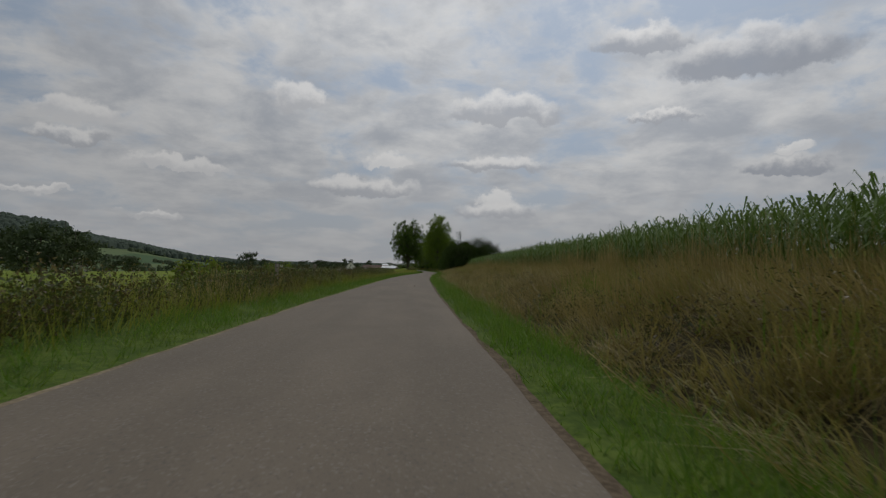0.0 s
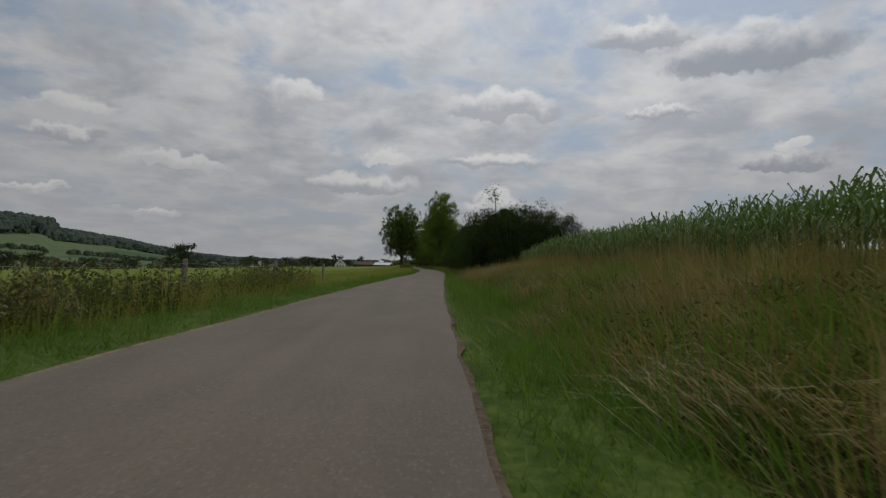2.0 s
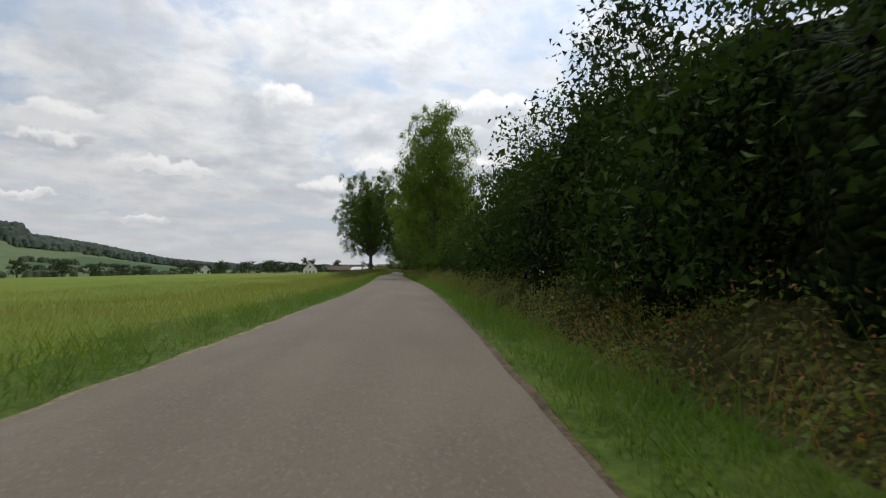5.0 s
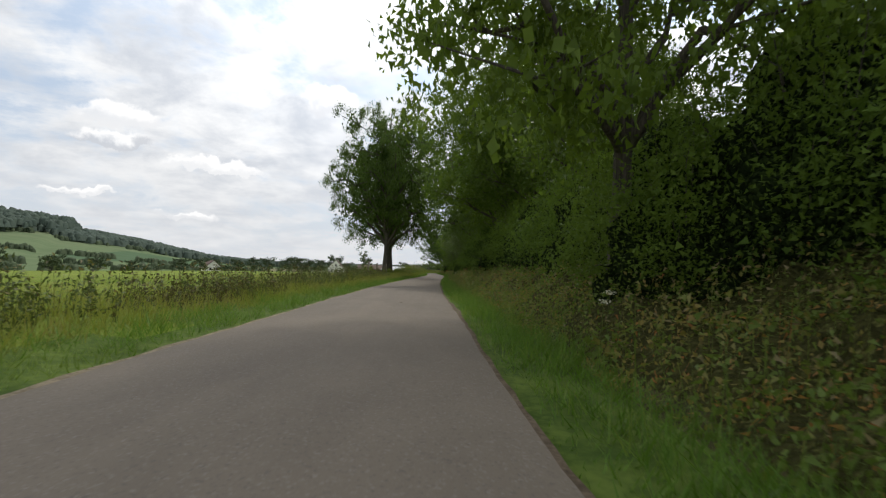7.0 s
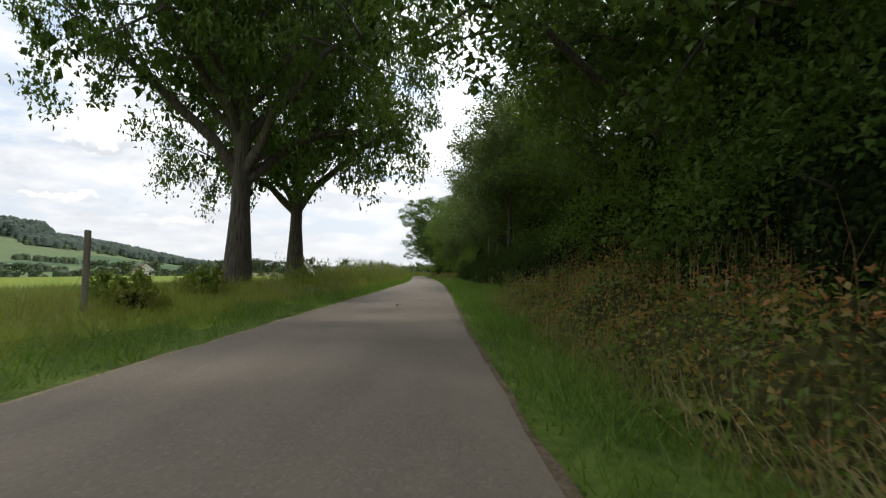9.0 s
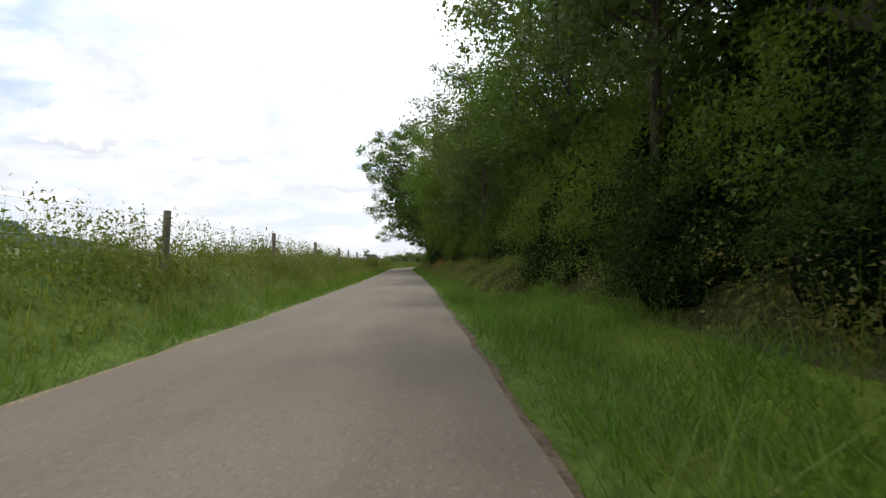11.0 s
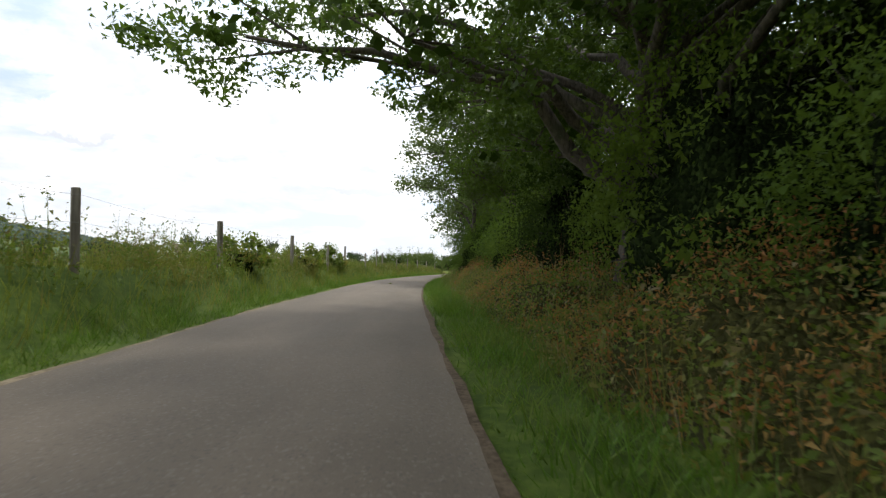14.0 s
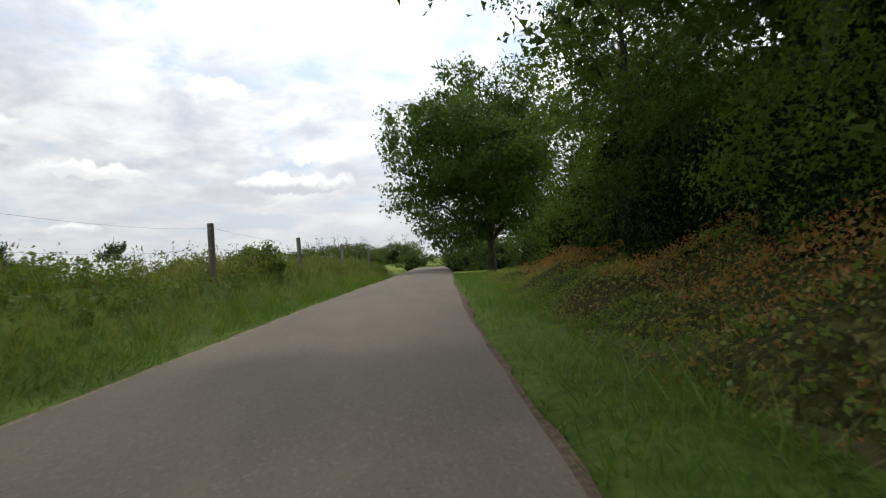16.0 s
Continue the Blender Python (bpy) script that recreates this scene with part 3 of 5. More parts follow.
def lumps(rng, centres, size):
    """Small uneven tree-top lumps, one per centre."""
    n = len(centres)
    ring = np.arange(4) * np.pi / 2
    s = size * rng.uniform(0.6, 1.35, (n, 1))
    base = [centres + np.concatenate([np.cos(ring[k]) * s, np.sin(ring[k]) * s, -0.35 * s], 1) * rng.uniform(0.75, 1.2, (n, 1)) for k in range(4)]
    high = [centres + np.concatenate([np.cos(ring[k] + 0.5) * s * 0.62, np.sin(ring[k] + 0.5) * s * 0.62, 0.75 * s], 1) * rng.uniform(0.75, 1.2, (n, 1)) for k in range(4)]
    top = [centres + np.concatenate([rng.normal(size=(n, 2)) * s * 0.2, 1.15 * s], 1)]
    v = np.stack(base + high + top, 1).reshape(-1, 3)
    i = (np.arange(n) * 9)[:, None]
    k = np.arange(4)[None]
    q = np.stack([i + k, i + (k + 1) % 4, i + 4 + (k + 1) % 4, i + 4 + k], -1).reshape(-1, 4)
    t = np.stack([i + 4 + k, i + 4 + (k + 1) % 4, i + 8 + 0 * k], -1).reshape(-1, 3)
    return v, [q, t]


def build_far_woods():
    rng = np.random.default_rng(11)
    # wood along the ridge, deep towards the left, with a bay of meadow below
    a = rng.uniform(-56, 2, 10500)
    low = np.interp(a, [-60, -40, -34, -30, -26, -20, -10, 4], [1500, 1520, 1640, 1720, 1750, 1850, 2200, 2500])
    r = low + (2760 - low) * rng.uniform(0, 1, len(a)) + 60 * np.sin(a * 1.1) + 25 * np.sin(a * 4.3)
    p = np.stack([np.sin(np.radians(a)) * r, np.cos(np.radians(a)) * r, hill_z(a, np.minimum(r, 2750)) + 2 + (6 + 14 * (a < -32.1)) * rng.uniform(0, 1, len(a))], 1)
    v, f = lumps(rng, p, 11)
    tagged(mesh_object("far_wood", v, f, HAZY_RIDGE_LEAF), "dark mixed wood covering the far ridge", "forest", kind="stuff")
    # hedgerows and copses down in the valley and between the far meadows
    pts, sizes = [], []
    for a0, r0, a1, r1, n, s in ((-52, 1500, -24, 1750, 320, 6), (-50, 1180, -20, 1220, 420, 5), (-44, 900, -14, 1000, 320, 4.5), (-60, 1900, -28, 2050, 300, 7),
                                 (-30, 700, -8, 820, 240, 4), (-38, 2250, -26, 2000, 60, 9), (-14, 1500, 8, 1450, 160, 9), (4, 900, 14, 860, 80, 8)):
        u = rng.uniform(0, 1, n)
        keep = np.sin(u * 37 + a0) > -0.55
        u = u[keep]
        aa, r2 = a0 + (a1 - a0) * u + rng.normal(size=len(u)) * 0.15, r0 + (r1 - r0) * u + rng.normal(size=len(u)) * 14
        pts.append(np.stack([np.sin(np.radians(aa)) * r2, np.cos(np.radians(aa)) * r2, np.maximum(hill_z(aa, r2), -10) + s * 0.4], 1))
        sizes.append(np.full(len(u), s))
    pts, sizes = np.concatenate(pts), np.concatenate(sizes)
    v, f = lumps(rng, pts, sizes[:, None])
    tagged(mesh_object("far_hedgerows", v, f, HAZY_FAR_LEAF), "far hedgerows and copses across the valley", "hedgerow", kind="stuff")


build_hill()
build_far_woods()


# ------------------------------------------------------------------ trees and bushes
def mass(rng, centre, radii, count, size, corners=4):
    """Broad filler leaves inside a crown; a darker material on them paints its shade."""
    pts = np.asarray(centre) + unit_ways(rng, count) * rng.uniform(0.0, 1.0, (count, 1)) ** 0.5 * np.asarray(radii)
    return leaves(rng, pts, size, 0.9, 0.0, corners=corners)


def foliage(rng, cen, size, per, leaf, wide=0.72, inner=0.3, flat=0.7, corners=4):
    """Clumps of leaves: small ones outside, broader dim sprays within."""
    n = len(cen)
    s = size * rng.uniform(0.65, 1.3, (n, 1))
    out = []
    for count, lo, hi, ln, w in ((per, 0.45, 1.25, leaf, wide), (max(2, int(per * inner)), 0.05, 0.75, leaf * 1.6, 0.85)):
        way = unit_ways(rng, n * count).reshape(n, count, 3) * rng.uniform(lo, hi, (n, count, 1))
        out.append(leaves(rng, (cen[:, None] + way * s[:, None] * np.array([1, 1, flat])).reshape(-1, 3), ln, w, corners=corners))
    return merge(out)


def tree(name, label, seed, height, base, radius, trunk, leaf, mat, boughs, clumps, per_clump, size=0.62, lean=(0, 0), group="", category="tree", inner=0.3, hang=0.0, corners=4, fill=0.7, dim=None, reach=0.0, lobe=0.36):
    """A tapered trunk, boughs that fork into twigs, and leaf clumps gathered round the boughs. base: height of the lowest leaves."""
    rng = np.random.default_rng(seed)
    root = tagged(new(name), label, category, group)
    top = np.array([lean[0], lean[1], height * 0.93])
    k = np.linspace(0, 1, 9)[:, None]
    axis = k * top + np.concatenate([np.sin(k * 5 + seed), np.cos(k * 4 + seed), 0 * k], 1) * k * trunk * 0.9
    rad = trunk * (1 - 0.86 * k[:, 0] ** 0.8)
    rad[0] *= 1.4
    tv, tq = tube(axis, rad, 10)
    mesh_object("trunk", tv, tq, BARK, root, smooth=True)
    # heads of the boughs, spread evenly over an uneven crown
    g = np.arange(boughs) + 0.5
    zz = 1 - 1.9 * g / boughs
    ang = g * 2.399963 + seed
    way = np.stack([np.sqrt(np.maximum(1 - zz ** 2, 0.02)) * np.cos(ang), np.sqrt(np.maximum(1 - zz ** 2, 0.02)) * np.sin(ang), zz], 1)
    rr = rng.uniform(0.55, 0.95, (boughs, 1))
    rr[::4] *= 0.55
    rr[1::4] += reach
    half = (height - base) / 2
    heads = way * rr * np.array([radius, radius, half]) + np.array([lean[0] * 0.6, lean[1] * 0.6, base + half])
    pieces, inside, cen = [], [], []
    for h in heads:
        at = np.clip((h[2] - 0.5 * np.hypot(h[0], h[1])) / height, 0.16, 0.85)
        start = np.array([np.interp(at, k[:, 0], axis[:, c]) for c in range(3)])
        far = np.linalg.norm(h - start)
        r0 = min(float(np.interp(at, k[:, 0], rad)) * 0.6, 0.05 + 0.028 * far)
        u = np.linspace(0, 1, 7)[:, None]
        line = start * (1 - u) + h * u + np.sin(u * np.pi) * np.array([0, 0, 0.10 * far]) + rng.normal(size=(7, 3)) * 0.14 * far * u * (1 - u)
        pieces.append(tube(line, r0 * (1 - 0.8 * u[:, 0]), 6 if trunk > 0.25 else 5))
        m = clumps // boughs
        room = np.array([radius * lobe, radius * lobe, half * lobe * 0.67])
        c = h + unit_ways(rng, m) * rng.uniform(0.35, 1.0, (m, 1)) ** 0.5 * room
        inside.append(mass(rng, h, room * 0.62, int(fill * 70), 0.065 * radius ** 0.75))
        c[:, 2] -= hang * rng.uniform(0, 1, m)
        along = line[rng.integers(3, 7, m)]
        for s, e in zip(along[::3], c[::3]):
            w = np.linspace(0, 1, 3)[:, None]
            pieces.append(tube(s * (1 - w) + e * w, 0.03 * (1 - 0.7 * w[:, 0]) * (1 + trunk * 2), 3))
        cen.append(c)
        cen.append(line[rng.integers(3, 7, m // 3)] + rng.normal(size=(m // 3, 3)) * 0.05 * radius)
    cen = np.concatenate(cen)
    cen[:, 2] = np.clip(cen[:, 2], base * 0.7, height * 1.05)
    lv, lq = merge(pieces)
    mesh_object("branchwork", lv, lq, BARK, root, smooth=True)
    v, f = foliage(rng, cen, size, per_clump, leaf, inner=inner, corners=corners)
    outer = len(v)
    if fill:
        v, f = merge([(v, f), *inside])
    # a second material, where given, paints the inside of the crown darker
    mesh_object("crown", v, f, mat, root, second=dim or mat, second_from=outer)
    return root


def bush(name, label, seed, height, radius, leaf, mat, clumps, per_clump, group="", category="bush", size=0.5, corners=4, inner=0.3, spray=0.085, core=0.76, sprays=700, front=0.35, shoots=True, deep=None):
    """Many stems from one foot and a dense, ragged body of leaves down to the ground; front: how far the body reaches away from the lane."""
    rng = np.random.default_rng(seed)
    root = tagged(new(name), label, category, group)
    way = unit_ways(rng, clumps)
    way[:, 2] = np.abs(way[:, 2]) ** 0.65 - 0.05
    way[:, 0] = np.where(way[:, 0] > front, -way[:, 0], way[:, 0])
    rr = rng.uniform(0.58, 0.95, (clumps, 1)) ** 0.5
    bulge = 1 + 0.22 * np.sin(way[:, :1] * 5 + seed) * np.cos(way[:, 1:2] * 4 + seed * 0.7) + 0.14 * np.sin(way[:, 1:2] * 9 + seed * 3) * np.sin(way[:, 2:] * 8)
    cen = way * rr * bulge * np.array([radius, radius, height * 0.9])
    cen[:, 2] = np.maximum(cen[:, 2], 0.2 * size)
    pieces = []
    for c in cen[rng.choice(clumps, min(14, clumps), replace=False)]:
        u = np.linspace(0, 1, 4)[:, None]
        foot = np.array([c[0] * 0.12, c[1] * 0.12, -0.1])
        line = foot * (1 - u) + c * u * 0.9 + np.array([0, 0, 0.25 * height]) * (u * (1 - u)) + rng.normal(size=(4, 3)) * 0.04
        pieces.append(tube(line, 0.04 * (1 - 0.8 * u[:, 0]), 4))
    body = foliage(rng, cen, size, per_clump, leaf, wide=0.6, flat=0.8, corners=corners, inner=inner)
    # long shoots that break the outline
    k = max(4, clumps // 9) if shoots else 1
    tops = cen[np.argsort(-cen[:, 2])[: k * 2]][rng.choice(k * 2, k, replace=False)]
    way = np.array([0, 0, 0.13 * height ** 0.8]) + rng.normal(size=(k, 1, 3)) * 0.06 * height ** 0.8
    for s, w in zip(tops, way[:, 0]):
        pieces.append(tube(np.stack([s * np.array([0.12, 0.12, 0.0]), s * np.array([0.6, 0.6, 0.55]), s, s + w]), np.array([0.03, 0.02, 0.01, 0.003]), 3))
    sv, sq = merge(pieces)
    mesh_object("branchwork", sv, sq, BARK, root, smooth=True)
    sprigs = (tops[:, None] + np.linspace(0.05, 1, 26)[None, :, None] * way).reshape(-1, 3)
    v, f = merge([body, leaves(rng, sprigs + rng.normal(size=sprigs.shape) * 0.05 * height ** 0.4, leaf * 0.9, 0.5, corners=corners)])
    v[:, 2] = np.abs(v[:, 2])
    outer = len(v)
    # added hull for the closed inside: lumpy, shade painted in, roughened by sprays
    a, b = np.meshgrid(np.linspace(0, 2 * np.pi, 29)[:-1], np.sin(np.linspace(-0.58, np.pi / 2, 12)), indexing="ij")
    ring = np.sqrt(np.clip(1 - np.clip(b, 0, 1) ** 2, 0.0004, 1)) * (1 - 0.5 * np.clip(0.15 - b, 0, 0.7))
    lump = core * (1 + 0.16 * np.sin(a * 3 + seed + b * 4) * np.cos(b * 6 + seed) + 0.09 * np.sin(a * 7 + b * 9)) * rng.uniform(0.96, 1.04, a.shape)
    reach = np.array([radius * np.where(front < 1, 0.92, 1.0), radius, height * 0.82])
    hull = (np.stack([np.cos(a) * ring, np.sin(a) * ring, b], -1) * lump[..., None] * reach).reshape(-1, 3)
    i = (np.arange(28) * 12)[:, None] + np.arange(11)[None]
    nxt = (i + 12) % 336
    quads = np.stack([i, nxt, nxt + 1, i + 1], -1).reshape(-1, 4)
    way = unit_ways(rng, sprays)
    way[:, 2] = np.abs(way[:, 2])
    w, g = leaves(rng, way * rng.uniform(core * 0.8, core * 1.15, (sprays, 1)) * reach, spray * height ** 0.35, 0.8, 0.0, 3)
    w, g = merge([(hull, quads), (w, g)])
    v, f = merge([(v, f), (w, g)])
    mesh_object("foliage", v, f, mat, root, second=deep or SHADED_INSIDE, second_from=outer, smooth=True)
    return root


def stand(ob, y, d, turn=0.0, size=1.0, tall=None, lift=-0.05):
    """Puts a thing on the ground beside the road."""
    p = place(y, d, lift)
    ob.matrix_basis = pose(*p, 0, 0, turn) @ Matrix.Diagonal((size, size, tall or size, 1))
    return ob


def again(ob, y, d, turn=0.0, size=1.0, tall=None, lift=-0.05, label=""):
    p = place(y, d, lift)
    base = ob.scale.copy()
    ob.scale = (1, 1, 1)
    c = copy_thing(ob, pose(*p, 0, 0, turn) @ Matrix.Diagonal((size, size, tall or size, 1)))
    ob.scale = base
    if label:
        c["label"] = label
    return c


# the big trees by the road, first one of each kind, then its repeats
# inner oak leaves take the darker hazel tone as painted crown shade
oak = tree("oak_tree", "spreading oak with a dark furrowed trunk and long low boughs", 21, 17.5, 1.3, 8.6, 0.45, 0.160, LEAF_OAK, 34, 442, 125, size=0.74, inner=0.08, corners=3, dim=LEAF_HAZEL_AND_OAK_SHADE, fill=1.0, group="oaks by the lane")
stand(oak, 262.5, -6.0, 30, 0.88, 1.40)
again(oak, 272.5, -6.6, 200, 0.88, 1.40)
again(oak, 440.5, 9.2, 20, 1.05)
# same dark tone inside the old oak, in place of its shade
old_oak = tree("old_oak_tree", "old wide oak reaching far over the lane", 24, 16.5, 3.0, 10.2, 0.46, 0.165, LEAF_OAK, 46, 598, 105, size=0.70, lobe=0.30, fill=0.35, dim=LEAF_HAZEL_AND_OAK_SHADE, inner=0.1, corners=3, reach=0.12, group="oaks by the lane")
stand(old_oak, 369.5, 5.0, 95, 1.12, 1.15)
again(old_oak, 388.0, 5.8, 310, 0.84, 0.74)
maple = tree("maple_tree", "broad round maple leafy down to the meadow", 29, 17.5, 0.6, 8.6, 0.34, 0.24, LEAF_OAK, 46, 460, 110, size=1.1, inner=0.15, corners=3, fill=1.0)
stand(maple, 478.0, 5.6, 140, 1.0, 1.08)
again(oak, 256.0, 7.6, 250, 1.0)

ash = tree("ash_tree", "light green ash with a full airy crown", 33, 17.0, 1.4, 7.0, 0.26, 0.150, LEAF_ASH, 38, 456, 125, size=0.82, corners=3, inner=0.1, group="ashes by the lane")
stand(ash, 199.5, 4.9, 10, 0.84, 1.28)
again(ash, 470.0, 13.3, 40, 0.5, 0.48, label="small yellow-green ash beside the maple")
again(ash, 227.0, 6.4, 120, 0.95)
again(ash, 351.0, 6.4, 300, 0.9)

alder = tree("alder_tree", "dark slender alder with a narrow crown", 47, 15.5, 2.0, 4.6, 0.22, 0.155, LEAF_ALDER, 24, 192, 70, size=0.85, fill=1.9, corners=3, inner=0.1, group="alders in the wood strip")
stand(alder, 222.0, 7.6, 0)
for y, d, turn, size in ((217, 10.8, 60, 0.9), (213, 8.4, 130, 0.85), (247, 8.4, 210, 1.0), (238, 7.0, 170, 1.05), (266, 8.0, 250, 1.0),
                         (275, 9.0, 110, 1.0), (283, 8.8, 15, 0.95), (291, 8.6, 160, 1.0), (299, 8.5, 300, 0.95), (305, 8.3, 70, 1.0), (311, 9.0, 220, 1.0), (325, 8.6, 130, 1.0), (318, 7.4, 20, 0.95), (336, 7.0, 60, 1.0), (345, 8.6, 100, 1.0), (374, 8.4, 150, 1.0), (398, 7.8, 190, 1.0),
                         (407, 9.0, 230, 1.0), (413, 7.4, 15, 1.05), (423, 8.6, 75, 1.0), (431, 7.6, 280, 0.95), (438, 7.0, 33, 1.0), (451, 9.0, 60, 1.0), (457, 12.0, 160, 0.9), (460, 17, 200, 0.9)):
    again(alder, y, d, turn, size)

willow = tree("birch_tree", "pale green birch with thin hanging twigs", 58, 15.0, 2.6, 4.6, 0.17, 0.15, LEAF_WILLOW, 24, 240, 44, size=0.66, group="birches in the wood strip", inner=0.15, hang=0.9, fill=0.45)
stand(willow, 292.0, 6.0, 0)
again(willow, 280.5, 6.2, 40, 1.05)
again(willow, 286.0, 7.4, 200, 1.1)
again(willow, 308.0, 6.2, 90, 0.95)
again(willow, 417.0, 4.9, 180, 1.35, 1.1)
again(willow, 330.0, 5.6, 250, 0.9)

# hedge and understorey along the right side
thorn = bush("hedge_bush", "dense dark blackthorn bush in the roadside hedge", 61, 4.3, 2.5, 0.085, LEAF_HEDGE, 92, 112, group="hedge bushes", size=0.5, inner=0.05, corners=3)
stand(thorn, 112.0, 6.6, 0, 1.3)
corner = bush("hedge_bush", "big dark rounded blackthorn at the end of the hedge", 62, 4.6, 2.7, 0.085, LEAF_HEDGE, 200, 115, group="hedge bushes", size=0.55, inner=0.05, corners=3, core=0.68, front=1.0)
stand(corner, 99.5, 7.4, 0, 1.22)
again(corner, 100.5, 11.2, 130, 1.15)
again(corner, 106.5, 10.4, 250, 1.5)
hazel = bush("hazel_bush", "broad-leaved hazel bush in the roadside hedge", 67, 4.8, 2.4, 0.092, LEAF_HAZEL_AND_OAK_SHADE, 80, 86, group="hedge bushes", size=0.54, inner=0.05, corners=3)
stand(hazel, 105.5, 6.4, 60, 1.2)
elder = bush("elder_bush", "green elder bush at the edge of the wood strip", 69, 4.9, 2.5, 0.098, LEAF_ELDER, 80, 84, group="hedge bushes", size=0.58, inner=0.05, corners=3, deep=SHADED_INSIDE_GREEN)
stand(elder, 188.0, 6.6, 20, 1.0)
thicket = bush("thicket_bush", "tall dark thicket bush deep in the wood strip", 64, 9.0, 4.4, 0.17, LEAF_THICKET, 96, 62, group="thicket bushes", size=0.95, corners=3, inner=0.05, spray=0.11, core=0.76, sprays=700, deep=SHADED_INSIDE_GREEN)
stand(thicket, 112.0, 10.8, 0, 0.7)
plants = random.Random(5)
y = 103.0
while y < 452:
    thin = 262 < y < 300
    size = plants.uniform(0.85, 1.12) * (0.75 if thin else 1.0) * (1.36 if y < 150 else 1.2 if y < 166 else 0.95 if y < 250 else 0.85)
    d = (6.5 if y < 150 else 6.1 if y < 175 else 6.7) + plants.uniform(-0.35, 0.45) + (0.8 if thin else 0.0)
    if abs(y - 105.5) > 1.5:
        again(plants.choice((thorn, thorn, hazel) if y < 185 else (hazel, elder, elder)), y, d, plants.uniform(-55, 55), size, size * plants.uniform(0.9, 1.15))
    y += plants.uniform(2.9, 3.6) if y < 185 else plants.uniform(3.8, 4.7)
y = 111.0
while y < 458:
    low = 0.55 if y < 198 else 0.85 if y < 222 else 1.0
    again(thicket, y, plants.uniform(9.0, 10) if y < 160 else plants.uniform(9.5, 12), plants.uniform(0, 360), plants.uniform(0.85, 1.1) * (0.7 if y < 160 else 1.0), plants.uniform(0.9, 1.2) * low * (0.62 if y > 392 else 1.0))
    y += plants.uniform(4.4, 5.2) if y < 185 else plants.uniform(5.4, 6.6)
far_bush = bush("round_bush", "round grey-green bush at the edge of the far meadow", 75, 4.6, 2.9, 0.20, LEAF_FAR, 90, 40, group="far bushes", size=0.7, corners=3, inner=0.1, spray=0.10, front=1.0, shoots=False, core=0.6, deep=SHADED_INSIDE_GREEN)
stand(far_bush, 505.0, 4.0, 0, 1.0)
for y, d, size in ((455, 11, 1.0), (463, 15, 1.3), (500, 15, 1.6), (508, -2, 0.9), (515, 9, 1.5), (520, 22, 2.2), (512, -8, 0.7), (470, 16, 1.0), (503, 9, 1.2), (507, 12, 1.0)):
    again(far_bush, y, d, plants.uniform(0, 360), size)
for k in range(10):
    size = plants.uniform(1.4, 2.1)
    again(far_bush, 612.0 + plants.uniform(-14, 14), -33.0 + k * 4.2 + plants.uniform(-1, 1), plants.uniform(0, 360), size * 0.85, size, label="row of rounded trees beyond the far meadow")

for y in np.arange(264.0, 313.0, 2.7):
    size = plants.uniform(0.42, 0.62)
    again(plants.choice((thorn, hazel)), float(y), 5.6 + plants.uniform(-0.3, 0.5), plants.uniform(-60, 60), size, size * plants.uniform(0.7, 1.0), label="low dark bramble bush at the edge of the wood strip")

# saplings and single shrubs on the left
sapling = tree("birch_sapling", "young birch sapling among the tall herbs", 71, 2.6, 0.5, 0.5, 0.025, 0.085, LEAF_WILLOW, 12, 36, 16, size=0.16, inner=0.1, fill=0.0, group="saplings by the fence", category="sapling")
stand(sapling, 245.5, -6.3, 0, 1.1)
again(sapling, 364.0, -4.0, 90, 0.85)
again(sapling, 413.0, -4.8, 30, 0.7)
again(sapling, 371.0, -4.3, 150, 0.5)
shrub = bush("low_shrub", "low rounded shrub in the fence line", 73, 1.0, 0.9, 0.10, LEAF_BRAMBLE, 40, 36, group="low shrubs by the fence", category="shrub", size=0.28, spray=0.06, sprays=80, front=1.0, core=0.5, deep=SHADED_INSIDE_GREEN)
stand(shrub, 253.2, -4.6, 0, 0.75)
for y, d, size in ((257.5, -5.0, 0.6), (267, -4.8, 0.6), (243, -5.3, 0.7), (369, -3.7, 0.8), (376, -3.7, 0.7), (383, -4.3, 0.9),
                   (395, -4.0, 0.8), (404, -4.1, 0.9), (411, -4.3, 1.0), (438, -4.4, 0.9), (448, -4.1, 1.0), (456, -4.5, 0.9), (18, -6.0, 0.9), (26, -5.6, 0.8)):
    again(shrub, y, d, y * 40 % 360, size * (1.25 if y < 420 else 0.8))

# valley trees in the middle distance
field_tree = tree("field_tree", "round dark tree standing in the valley meadows", 83, 9.0, 0.3, 4.0, 0.2, 0.5, HAZY_FAR_LEAF, 8, 48, 13, size=1.25, inner=0.3, corners=3, fill=0.4, group="valley trees")
field_tree.matrix_basis = pose(-62.0, 205.0, float(ground_z(205, -62)) - 0.2)
for x, y, s in ((-93, 139, 1.7), (-101, 146, 1.55), (-78, 128, 1.2), (-112, 150, 1.7), (-120, 160, 1.5), (-88, 150, 1.2), (-84, 134, 1.5)):
    copy_thing(field_tree, pose(x, y, float(ground_z(y, x)) - 0.2, 0, 0, x * 7) @ Matrix.Diagonal((s, s, s, 1)))
